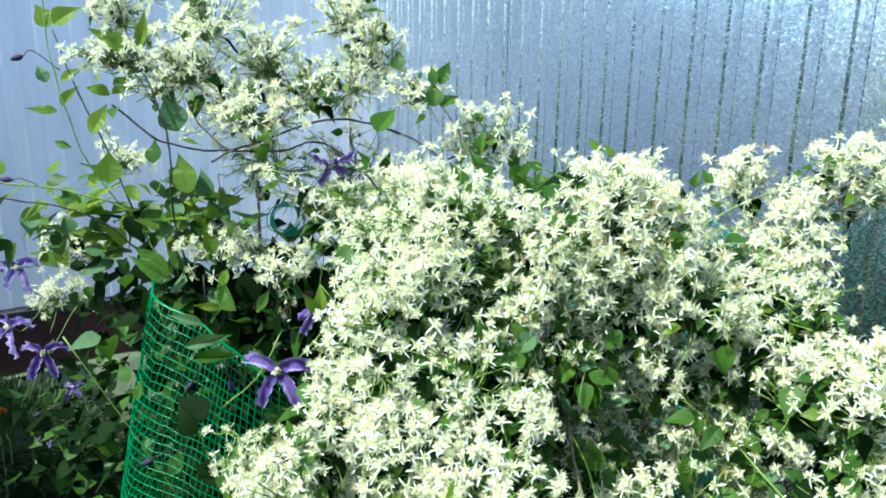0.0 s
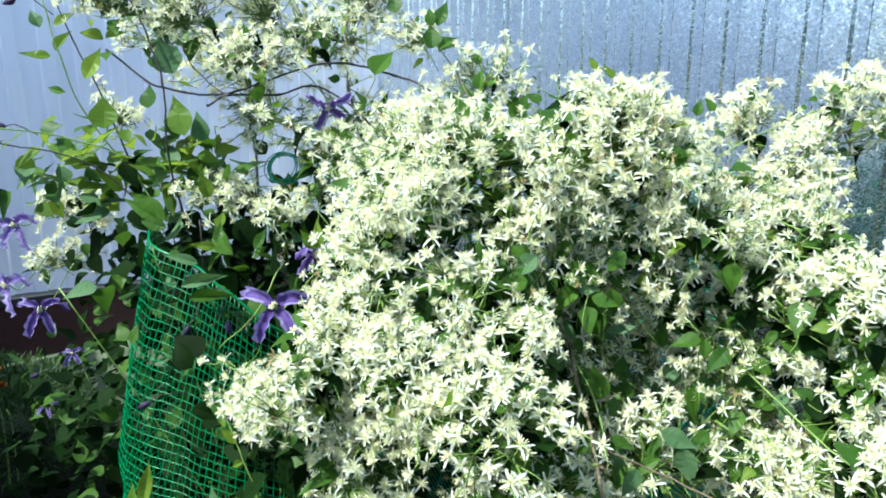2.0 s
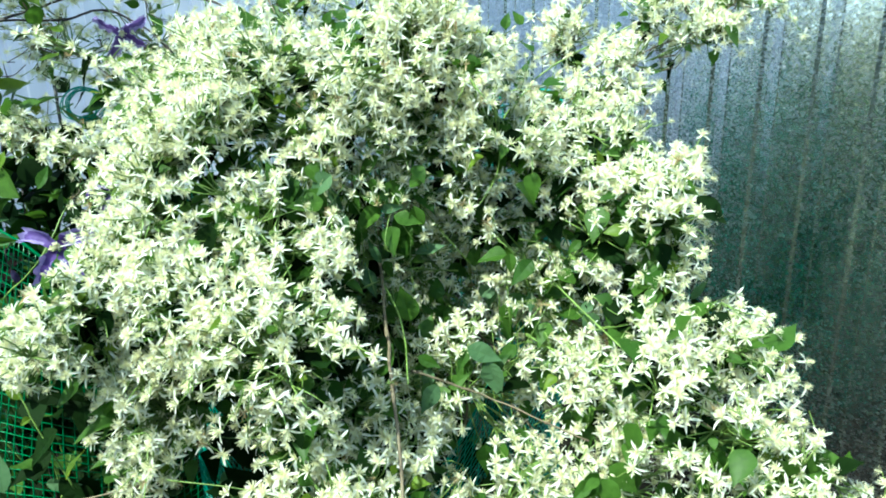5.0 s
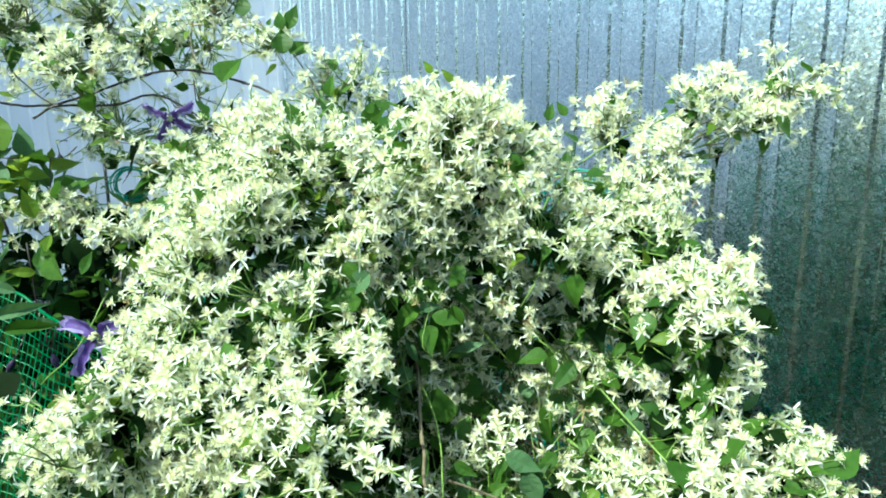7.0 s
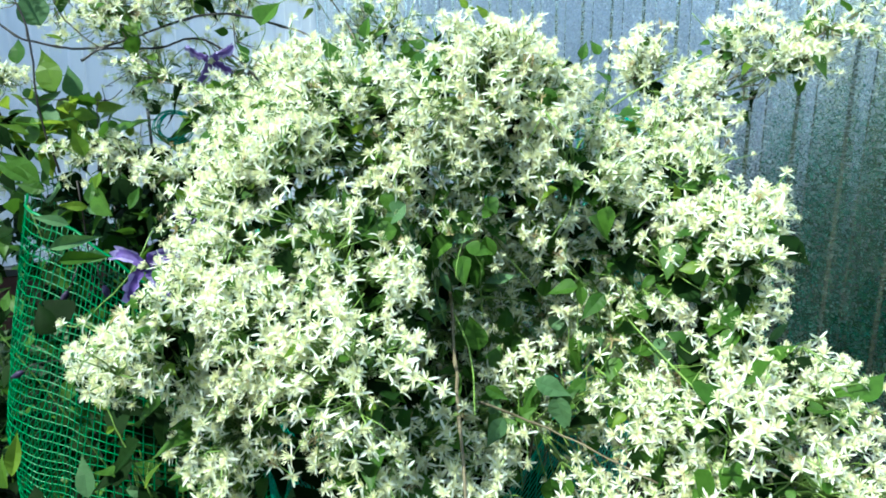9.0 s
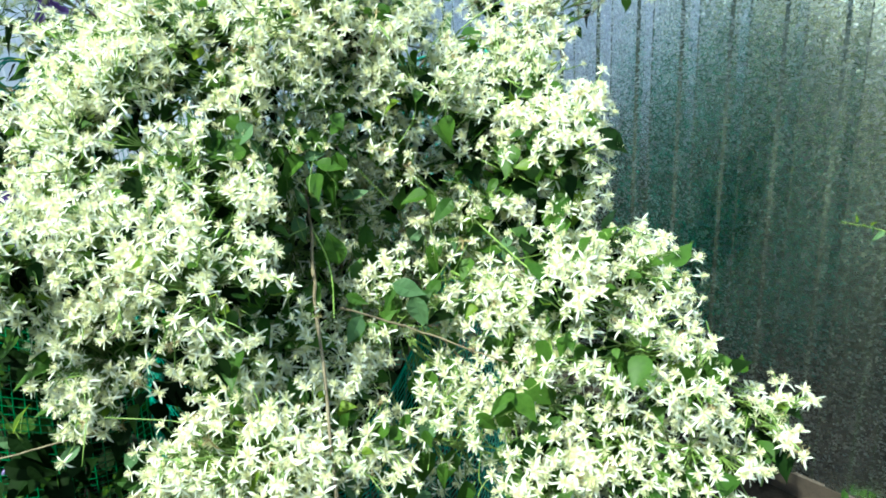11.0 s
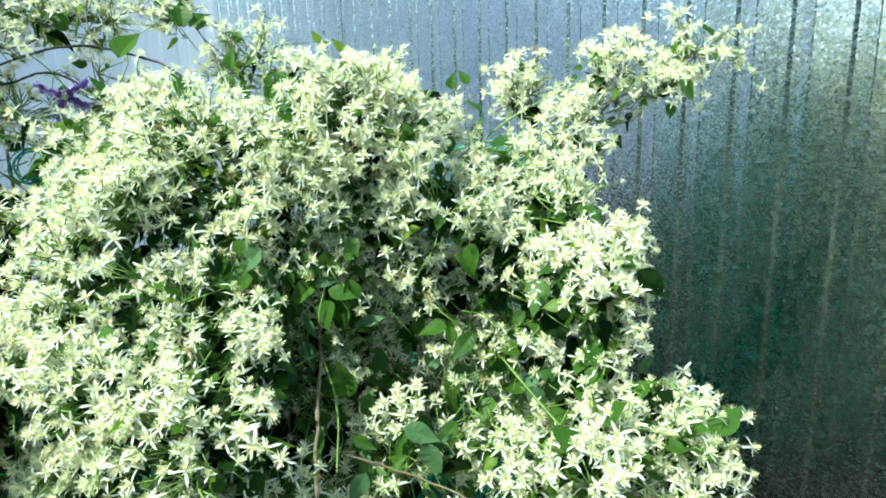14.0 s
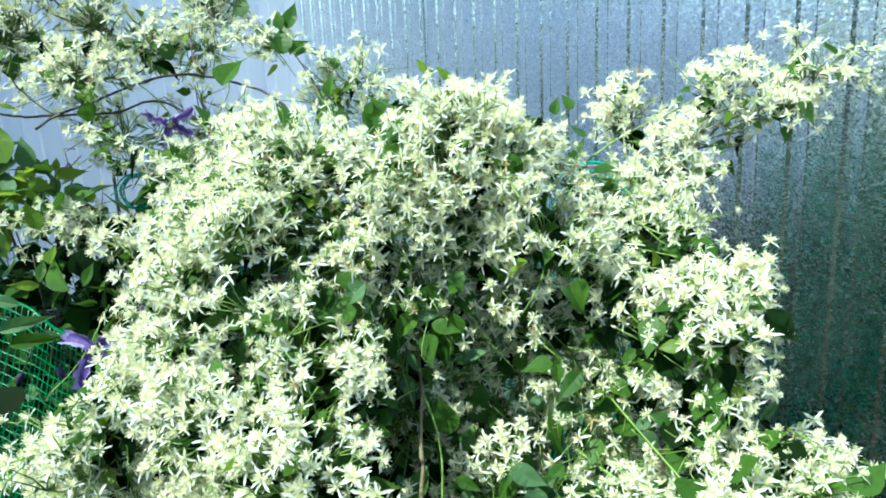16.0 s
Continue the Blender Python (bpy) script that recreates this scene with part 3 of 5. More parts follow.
UPPER_LEAVES_B = [
    (-0.454, 1.204, 1.174, -0.024, 0.009, 0.055, 0.95, GREYLEAF),
    (-0.450, 1.202, 1.160, 0.033, 0.003, -0.006, 0.50, YOUNG),
    (-0.583, 1.198, 1.081, -0.009, 0.011, 0.057, 1.00, YOUNG),
    (-0.510, 1.215, 1.115, 0.000, 0.009, 0.044, 0.90, LEAF),
    (-0.426, 1.166, 1.073, -0.023, 0.014, 0.080, 0.65, YOUNG),
    (-0.812, 1.123, 1.118, -0.022, 0.003, 0.030, 0.80, YOUNG),
    (-0.774, 1.120, 1.082, -0.004, 0.013, 0.062, 0.35, YOUNG),
    (-0.760, 1.177, 1.096, -0.040, 0.001, 0.033, 0.65, YOUNG),
    (-0.769, 1.163, 1.035, 0.006, 0.009, 0.039, 0.60, LEAF),
    (-0.773, 1.115, 1.057, -0.055, -0.013, -0.026, 0.45, YOUNG),
    (-0.686, 1.176, 1.047, -0.047, -0.014, -0.035, 0.70, YOUNG),
    (-0.411, 1.266, 1.050, 0.016, 0.008, 0.027, 0.80, YOUNG),
    (-0.648, 1.210, 1.037, -0.042, 0.001, 0.029, 0.60, LEAF),
]
UPPER_LEAVES_C = [
    (-0.459, 1.112, 0.940, -0.074, -0.003, 0.031, 0.38, LEAF),
    (-0.341, 1.061, 0.914, 0.011, 0.011, 0.045, 0.50, LEAF),
    (-0.342, 1.060, 0.909, -0.030, -0.003, 0.008, 0.40, YOUNG),
    (-0.369, 1.051, 0.884, -0.066, -0.006, 0.018, 0.32, GREYLEAF),
    (-0.283, 1.067, 0.904, 0.027, 0.010, 0.029, 0.50, LEAF),
    (-0.177, 1.042, 0.913, -0.027, 0.001, 0.023, 0.60, YOUNG),
    (-0.173, 1.042, 0.914, 0.002, 0.012, 0.053, 0.50, YOUNG),
    (-0.172, 1.039, 0.897, 0.028, 0.007, 0.017, 0.60, YOUNG),
    (-0.386, 1.021, 0.855, 0.072, 0.015, 0.021, 0.32, GREYLEAF),
    (-0.373, 1.019, 0.836, 0.086, 0.015, 0.012, 0.35, LEAF),
    (-0.484, 1.038, 0.752, 0.004, 0.009, 0.040, 0.60, LEAF),
    (-0.384, 1.150, 0.973, -0.020, 0.005, 0.037, 0.60, YOUNG),
    (-0.552, 1.190, 1.025, 0.041, -0.003, -0.038, 0.60, SHADELEAF),
]
CROWN_LEAVES = [
    (-0.095, 1.340, 1.280, -0.010, 0.010, 0.042, 0.85, LEAF),
    (-0.025, 1.309, 1.217, -0.009, 0.009, 0.039, 0.90, LEAF),
    (-0.018, 1.319, 1.256, 0.023, 0.011, 0.038, 0.70, LEAF),
    (-0.026, 1.319, 1.256, -0.013, 0.008, 0.039, 0.70, LEAF),
    (-0.014, 1.309, 1.215, 0.021, 0.010, 0.034, 0.70, LEAF),
    (-0.126, 1.290, 1.171, 0.022, 0.014, 0.049, 0.85, LEAF),
    (0.060, 1.236, 1.146, 0.009, 0.011, 0.042, 0.60, LEAF),
    (0.139, 1.205, 1.080, -0.025, 0.006, 0.032, 0.80, LEAF),
    (0.163, 1.207, 1.080, -0.030, 0.004, 0.028, 0.80, LEAF),
    (0.178, 1.202, 1.057, 0.026, 0.014, 0.047, 0.75, LEAF),
    (0.191, 1.210, 1.083, -0.025, 0.007, 0.037, 0.80, YOUNG),
    (0.205, 1.208, 1.074, 0.039, 0.009, 0.021, 0.70, LEAF),
    (0.235, 1.206, 1.054, 0.019, 0.008, 0.028, 0.80, LEAF),
]
CROWN_LEAVES_B = [
    (0.154, 1.198, 1.050, 0.015, 0.010, 0.035, 0.80, LEAF),
    (0.085, 1.225, 1.100, -0.022, 0.004, 0.030, 0.85, LEAF),
    (0.110, 1.222, 1.105, 0.024, 0.006, 0.030, 0.85, LEAF),
    (0.125, 1.215, 1.090, 0.034, 0.002, 0.006, 0.80, LEAF),
    (0.095, 1.212, 1.080, -0.036, 0.002, 0.004, 0.80, LEAF),
    (0.110, 1.205, 1.075, 0.004, -0.004, -0.036, 0.80, LEAF),
    (0.060, 1.230, 1.120, -0.012, 0.004, 0.036, 0.70, LEAF),
    (0.160, 1.210, 1.095, 0.012, 0.004, 0.034, 0.85, LEAF),
    (0.252, 1.028, 1.166, -0.011, 0.003, 0.017, 0.70, YOUNG),
    (0.220, 1.124, 1.144, -0.007, 0.003, 0.017, 0.60, YOUNG),
    (0.393, 1.129, 1.111, -0.014, 0.001, 0.012, 0.70, LEAF),
    (0.419, 1.132, 1.118, -0.008, 0.004, 0.016, 0.70, LEAF),
    (0.435, 1.124, 1.080, -0.018, 0.003, 0.016, 0.70, LEAF),
    (0.225, 1.002, 1.178, -0.010, 0.004, 0.019, 0.60, YOUNG),
    (0.227, 1.002, 1.178, 0.007, 0.001, 0.003, 0.50, YOUNG),
    (0.207, 1.047, 1.152, -0.009, 0.003, 0.013, 0.70, LEAF),
    (0.249, 1.045, 1.143, -0.002, 0.004, 0.016, 0.60, LEAF),
    (0.189, 1.088, 1.106, 0.011, 0.005, 0.021, 0.80, LEAF),
    (0.128, 1.144, 1.124, 0.012, 0.005, 0.024, 0.80, LEAF),
    (0.161, 1.145, 1.132, -0.029, 0.003, 0.010, 0.70, LEAF),
]
SIDE_LEAVES = [
    (0.333, 1.059, 0.981, 0.061, 0.001, 0.006, 0.58, LEAF),
    (0.498, 1.041, 0.814, -0.055, 0.002, 0.009, 0.50, LEAF),
    (0.430, 1.251, 1.016, 0.031, 0.013, 0.056, 0.42, LEAF),
    (0.438, 1.248, 0.999, 0.034, 0.003, 0.014, 0.80, LEAF),
    (0.623, 1.307, 0.945, 0.026, -0.003, -0.011, 0.60, SHADELEAF),
    (0.346, 1.085, 1.096, 0.022, 0.005, 0.018, 0.70, LEAF),
    (0.509, 1.051, 0.948, -0.034, -0.001, -0.006, 0.50, YOUNG),
    (0.395, 1.042, 0.909, 0.040, -0.002, -0.010, 0.60, LEAF),
    (0.480, 1.213, 0.983, 0.027, 0.004, 0.018, 0.70, LEAF),
    (0.530, 0.909, 0.778, 0.016, 0.004, 0.014, 0.50, LEAF),
    (0.591, 0.859, 0.781, 0.025, 0.005, 0.023, 0.35, GREYLEAF),
    (0.449, 0.954, 0.749, 0.016, -0.005, -0.022, 0.70, LEAF),
    (0.484, 0.918, 0.726, 0.010, 0.005, 0.019, 0.60, LEAF),
    (0.364, 0.949, 0.724, 0.033, -0.006, -0.025, 0.60, LEAF),
]
CENTRE_LEAVES = [
    (0.239, 0.903, 0.748, -0.016, 0.011, 0.046, 0.72, LEAF),
    (0.276, 0.975, 0.750, -0.005, 0.009, 0.039, 0.80, LEAF),
    (0.254, 0.917, 0.718, 0.010, 0.006, 0.028, 0.80, LEAF),
    (0.111, 0.921, 0.824, -0.016, 0.008, 0.035, 0.60, LEAF),
    (0.103, 0.918, 0.809, 0.031, 0.006, 0.028, 0.70, LEAF),
    (0.287, 1.018, 0.892, -0.017, 0.006, 0.023, 0.80, SHADELEAF),
    (0.231, 0.958, 0.853, 0.025, 0.005, 0.021, 0.45, GREYLEAF),
    (0.247, 0.952, 0.825, 0.038, 0.002, 0.011, 0.40, GREYLEAF),
    (0.330, 0.985, 0.794, -0.010, 0.010, 0.041, 0.60, LEAF),
    (0.203, 0.921, 0.823, -0.019, 0.008, 0.039, 0.35, GREYLEAF),
    (0.133, 0.746, 0.776, 0.029, -0.003, -0.010, 0.60, LEAF),
    (0.161, 0.747, 0.783, 0.022, -0.002, -0.010, 0.70, LEAF),
    (0.322, 0.924, 0.703, 0.033, -0.004, -0.016, 0.70, LEAF),
]
CENTRE_LEAVES_B = [
    (0.310, 0.886, 0.673, -0.010, 0.008, 0.035, 0.60, LEAF),
    (0.374, 1.019, 0.807, 0.020, 0.008, 0.035, 0.80, SHADELEAF),
    (0.394, 1.021, 0.815, 0.012, 0.007, 0.030, 0.60, LEAF),
    (0.076, 0.931, 0.866, 0.014, 0.006, 0.028, 0.60, LEAF),
    (0.238, 1.005, 1.057, 0.006, 0.005, 0.023, 0.80, LEAF),
    (0.188, 0.963, 1.010, 0.016, -0.002, -0.010, 0.80, SHADELEAF),
    (0.066, 0.953, 0.964, -0.032, -0.003, -0.014, 0.35, LEAF),
    (0.165, 0.981, 0.864, 0.022, 0.005, 0.021, 0.50, SHADELEAF),
    (0.128, 0.753, 0.752, 0.037, 0.003, 0.021, 0.60, LEAF),
    (0.164, 0.755, 0.770, 0.028, 0.000, 0.007, 0.60, YOUNG),
    (0.128, 0.740, 0.715, 0.030, -0.001, 0.006, 0.50, SHADELEAF),
    (0.300, 0.851, 0.686, 0.014, 0.009, 0.031, 0.60, LEAF),
    (0.327, 0.852, 0.695, 0.028, 0.005, 0.023, 0.70, LEAF),
    (0.265, 0.763, 0.728, -0.017, -0.009, -0.031, 0.60, GREYLEAF),
]
# low leaves by the net; the darkest carry shade in their colour
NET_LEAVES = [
    (-0.222, 0.886, 0.623, -0.052, -0.012, -0.044, 0.62, SHADELEAF),
    (-0.271, 0.925, 0.668, 0.068, -0.012, -0.023, 0.50, SHADELEAF),
    (-0.195, 0.912, 0.642, -0.012, -0.015, -0.048, 0.62, SHADELEAF),
    (-0.149, 0.889, 0.643, -0.032, -0.016, -0.055, 0.50, SHADELEAF),
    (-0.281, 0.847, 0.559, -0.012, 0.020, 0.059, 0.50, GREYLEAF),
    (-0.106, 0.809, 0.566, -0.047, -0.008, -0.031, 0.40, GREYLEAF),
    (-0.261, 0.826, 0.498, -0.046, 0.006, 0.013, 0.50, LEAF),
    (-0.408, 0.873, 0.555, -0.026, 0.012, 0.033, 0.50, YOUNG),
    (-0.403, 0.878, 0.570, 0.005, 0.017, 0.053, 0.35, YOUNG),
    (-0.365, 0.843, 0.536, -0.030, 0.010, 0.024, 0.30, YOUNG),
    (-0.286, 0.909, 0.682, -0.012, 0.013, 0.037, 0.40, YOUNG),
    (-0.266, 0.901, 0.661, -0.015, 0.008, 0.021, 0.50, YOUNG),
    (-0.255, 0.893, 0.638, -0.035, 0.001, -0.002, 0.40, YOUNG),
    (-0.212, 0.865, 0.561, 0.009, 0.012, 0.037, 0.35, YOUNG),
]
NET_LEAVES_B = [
    (-0.096, 0.895, 0.510, 0.030, 0.010, 0.035, 0.60, SHADELEAF),
    (-0.029, 0.895, 0.521, 0.033, -0.006, -0.016, 0.70, SHADELEAF),
    (-0.076, 0.986, 0.628, -0.033, 0.018, 0.050, 0.60, SHADELEAF),
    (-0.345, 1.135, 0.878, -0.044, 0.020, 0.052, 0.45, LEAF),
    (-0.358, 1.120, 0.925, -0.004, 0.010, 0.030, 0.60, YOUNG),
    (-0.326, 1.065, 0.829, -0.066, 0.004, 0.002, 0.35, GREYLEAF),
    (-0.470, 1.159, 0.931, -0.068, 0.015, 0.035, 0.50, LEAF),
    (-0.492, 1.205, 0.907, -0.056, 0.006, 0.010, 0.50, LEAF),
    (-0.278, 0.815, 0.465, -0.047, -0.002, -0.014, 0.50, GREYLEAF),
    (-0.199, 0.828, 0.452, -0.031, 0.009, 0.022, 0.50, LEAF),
    (-0.135, 0.830, 0.466, 0.039, -0.010, -0.023, 0.50, SHADELEAF),
    (-0.031, 0.875, 0.458, 0.016, -0.014, -0.039, 0.60, SHADELEAF),
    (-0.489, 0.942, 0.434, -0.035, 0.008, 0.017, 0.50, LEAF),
    (-0.356, 0.965, 0.682, 0.041, -0.007, -0.016, 0.60, SHADELEAF),
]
# violet flowers: place, the way they face, size, sepals, droop, end of the stalk
VIOLET_FLOWERS = [
    ((-0.222, 0.975, 0.842), (-0.1, -0.85, 0.35), 1.3, 4, 0.30, (-0.16, 1.03, 0.90)),
    ((-0.196, 1.108, 0.895), (0.1, -0.85, -0.45), 1.1, 4, 0.35, (-0.19, 1.12, 0.97)),
    ((-0.205, 1.255, 1.120), (0.35, -0.6, -0.6), 1.0, 4, -0.25, (-0.26, 1.26, 1.19)),
    ((-0.882, 1.356, 0.875), (-0.2, -0.8, 0.1), 1.2, 4, 0.5, (-0.84, 1.38, 0.93)),
    ((-0.900, 1.330, 0.752), (-0.3, -0.7, 0.3), 1.25, 4, 0.5, (-0.82, 1.36, 0.82)),
    ((-0.800, 1.280, 0.722), (0.2, -0.8, 0.2), 1.2, 4, 0.6, (-0.76, 1.34, 0.80)),
    ((-1.078, 1.643, 0.330), (0.0, -0.6, 0.5), 0.7, 4, 0.6, (-1.04, 1.66, 0.25)),
    ((-0.920, 1.541, 0.520), (0.1, -0.7, 0.4), 0.7, 4, 0.5, (-0.90, 1.56, 0.44)),
    ((-0.310, 1.020, 0.420), (0.1, -0.8, -0.4), 0.5, 4, 0.5, (-0.30, 1.06, 0.48)),
]
BASE = np.array([0.18, 1.30, -0.04])
white = thing("white_clematis", "sprawling clematis bush covered in small cream-white star flowers", "shrub", BASE)
BUNCHES = {"crown": CROWN, "skirt": SKIRT, "right_side": RIGHT_SIDE, "right_arm": RIGHT_ARM, "back_spray": BACK_SPRAY, "upper_spray": UPPER_SPRAY, "middle_spray": MIDDLE_SPRAY, "far_left_spray": FAR_LEFT_SPRAY, "airy_spray": AIRY_SPRAY, "centre": CENTRE}
DENSITY = {"crown": 15500, "skirt": 14500, "right_side": 10500, "right_arm": 9500, "back_spray": 9000, "upper_spray": 12500, "middle_spray": 2400, "far_left_spray": 10000, "airy_spray": 4600, "centre": 6000}


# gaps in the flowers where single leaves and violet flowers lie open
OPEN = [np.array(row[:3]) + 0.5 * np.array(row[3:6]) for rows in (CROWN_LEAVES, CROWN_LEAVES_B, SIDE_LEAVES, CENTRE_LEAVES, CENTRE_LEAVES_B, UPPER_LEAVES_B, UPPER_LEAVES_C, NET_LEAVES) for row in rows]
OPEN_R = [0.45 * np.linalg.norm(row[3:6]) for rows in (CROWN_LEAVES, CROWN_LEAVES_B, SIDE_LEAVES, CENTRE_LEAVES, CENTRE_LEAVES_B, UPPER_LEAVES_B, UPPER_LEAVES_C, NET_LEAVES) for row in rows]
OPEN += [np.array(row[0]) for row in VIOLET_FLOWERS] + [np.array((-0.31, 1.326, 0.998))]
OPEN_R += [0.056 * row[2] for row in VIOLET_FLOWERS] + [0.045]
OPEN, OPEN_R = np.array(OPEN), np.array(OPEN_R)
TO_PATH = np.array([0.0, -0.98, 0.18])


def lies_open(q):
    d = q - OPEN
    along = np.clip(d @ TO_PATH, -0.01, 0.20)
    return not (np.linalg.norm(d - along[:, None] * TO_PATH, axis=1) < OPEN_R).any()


HEART = np.array([0.2, 1.32, 0.72])


def spray_places(rng, lobes, density, one_sided):
    """Flowers in loose panicles round the lobes' uneven shells: place, way out, lobe and the joint that the flower's stalk leaves."""
    L = np.array(lobes)
    out = []
    for k, (cx, cy, cz, rx, ry, rz) in enumerate(L):
        c, r = np.array([cx, cy, cz]), np.array([rx, ry, rz])
        area = 4 * math.pi * (((rx * ry) ** 1.6 + (rx * rz) ** 1.6 + (ry * rz) ** 1.6) / 3) ** (1 / 1.6)
        outward = c + (0, 0, 0.15) - HEART
        outward = np.array([0.0, 0.0, 1.0]) if one_sided == 2 else outward / np.linalg.norm(outward)
        for _ in range(int(area * density / PANICLE)):
            d = rng.normal(size=3)
            d /= np.linalg.norm(d)
            lump = 1 + 0.42 * noise.noise(Vector(d * 1.7) + Vector((k * 5.1, cx * 9, cz * 9))) + 0.22 * noise.noise(Vector(d * 4.5) + Vector((cx * 7, k * 3.3, cz)))
            s = lump * (rng.uniform(0.15, 1.0) ** 0.5 if one_sided == 2 else 1 - abs(rng.normal(0, 0.09)) + rng.exponential(0.10))
            p = c + d * r * s
            w = d / r
            w /= np.linalg.norm(w)
            if one_sided and w @ outward < -0.1:
                continue
            gap = noise.noise(Vector(p * 19)) + 0.5 * noise.noise(Vector(p * 47))
            if gap > 0.16 + rng.uniform(-0.1, 0.2):
                continue
            w = w + rng.normal(0, 0.25, 3) + np.array([0, -0.15, 0.1])
            w /= np.linalg.norm(w)
            joint = p - w * rng.uniform(0.030, 0.050)
            for _ in range(int(rng.integers(5, 10))):
                e = rng.normal(0, 0.55, 3) + w
                q = joint + e / np.linalg.norm(e) * rng.uniform(0.026, 0.056)
                inside = np.sum(((q - L[:, :3]) / L[:, 3:]) ** 2, axis=1)
                inside[k] = 9
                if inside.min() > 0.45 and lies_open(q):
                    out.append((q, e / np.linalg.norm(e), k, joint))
        # loose sprigs that stand out from the mass
        for _ in range(max(3, int(area * 90))):
            v = rng.normal(size=3) + outward * 0.6 + np.array([0, 0, 0.3])
            v /= np.linalg.norm(v)
            foot = c + v * r * 0.95
            reach = rng.uniform(0.02, 0.055)
            for s in np.linspace(0.1, 1, 6):
                q = foot + v * reach * s + rng.normal(0, 0.009, 3) - np.array([0, 0, 0.012 * s * s])
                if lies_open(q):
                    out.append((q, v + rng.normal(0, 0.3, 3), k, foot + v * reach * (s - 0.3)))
    return out


PANICLE = 14.0
rng = np.random.default_rng(5)
rest, twigs = Heap(), Heap()
singles = []
for name, lobes in BUNCHES.items():
    L = np.array(lobes)
    for q, w, k, joint in spray_places(rng, lobes, DENSITY[name], 1 if name in ("crown", "skirt", "right_side", "right_arm") else 2 if name in ("upper_spray", "back_spray", "far_left_spray") else 0):
        thin = name in ("upper_spray", "airy_spray", "back_spray", "far_left_spray", "middle_spray")
        face = w * 0.75 + np.array([-0.32, -0.38, 0.45]) * (1.3 if thin else 1.0) + rng.normal(0, 0.42, 3)
        size = rng.uniform(0.62, 0.96) * (1.04 if thin else 1.0)
        u = rng.random() * (0.6 if thin and rng.random() < 0.12 else 1.0)
        m = frame_from(face, rng.uniform(0, 6.3), q, size)
        if u < 0.06:
            rest.add(BUD_V, BUD_F, 1, m)
        else:
            which = int(rng.integers(0, 7) if u < 0.95 else 7 + rng.integers(0, 2))
            if u < 0.95:
                singles.append((q, m, which))
            else:
                h = FLOWERS[which]
                rest.add(np.concatenate(h.v), h.f, h.m if u < 0.975 else [2] * len(h.f), m)
        mid = (q + joint) / 2 - m[:3, 2] / size * 0.005 + rng.normal(0, 0.002, 3)
        tube(twigs, [joint, mid, q - m[:3, 2] / size * 0.001], [0.0010, 0.0009, 0.0007], 3, int(thin and rng.random() < 0.3))
        if rng.random() < 0.45:
            root = joint + (L[k, :3] - joint) * rng.uniform(0.5, 0.9) - np.array([0, 0, 0.01])
            tube(twigs, [root, (root + joint) / 2 + rng.normal(0, 0.004, 3), joint], [0.0012, 0.0011, 0.0009], 3, int(thin and rng.random() < 0.3))
# a withered bunch, and a star and a faded head that stand out on thin stalks
for _ in range(16):
    q = np.array([0.505, 0.900, 0.700]) + rng.normal(0, 0.013, 3)
    h = FLOWERS[7 + int(rng.integers(0, 2))]
    rest.add(np.concatenate(h.v), h.f, [2] * len(h.f), frame_from(rng.normal(0, 0.5, 3) + (0, -0.6, 0.3), rng.uniform(0, 6.3), q, 0.8))
for q, root, which in (((0.143, 1.235, 1.211), (0.115, 1.235, 1.13), 0), ((0.567, 0.811, 0.945), (0.525, 0.84, 0.935), 8)):
    h = FLOWERS[which]
    rest.add(np.concatenate(h.v), h.f, h.m if which == 0 else [1 if m else 2 for m in h.m], frame_from((-0.1, -0.9, 0.3), 0.4, q, 0.95))
    tube(twigs, [root, (np.array(root) + q) / 2 + (0, 0, 0.004), q], 0.0008, 4)
# the 300 flowers nearest to the open side of the bush stand singly
singles.sort(key=lambda s: s[0][1] + 0.15 * abs(s[0][0] - 0.3))
for q, m, which in singles[:300]:
    ob = new("flower", FLOWER_MESHES[which])
    ob.matrix_world = Matrix(m.tolist())
    under(ob, white)
for q, m, which in singles[300:]:
    h = FLOWERS[which]
    rest.add(np.concatenate(h.v), h.f, h.m, m)
tagged(under(new("flower_mass", rest.mesh("flower_mass", [PETAL, STAMEN, WITHERED])), white), kind="stuff")


def stem_part(name, parent, knots, r0, r1, material, rng, sides=6):
    pts = curve_points(knots, 8, 0.0012, rng)
    radii = np.linspace(r0, r1, len(pts))
    radii[:: 8] *= 1.35
    h = Heap()
    tube(h, pts, radii, sides)
    return under(new(name, h.mesh(name, [material])), parent)


def leaf_part(parent, row, rng, stalk=True):
    """One leaf from its base, its way and length, and its width as a share of its length."""
    x, y, z, dx, dy, dz, wide, material = row
    way = np.array([dx, dy, dz]) + rng.normal(0, 0.006, 3)
    length = np.linalg.norm(way)
    up = np.array([-0.15, -0.75, 0.62]) + rng.normal(0, 0.22, 3)
    m = leaf_frame((x, y, z), way, up, length / 0.05)
    m[:3, 1] *= 0.88 * wide / 0.66
    ob = new("leaf", LEAF_MESHES[material.name][int(rng.integers(0, 5))])
    ob.matrix_world = Matrix(m.tolist())
    return under(ob, parent)


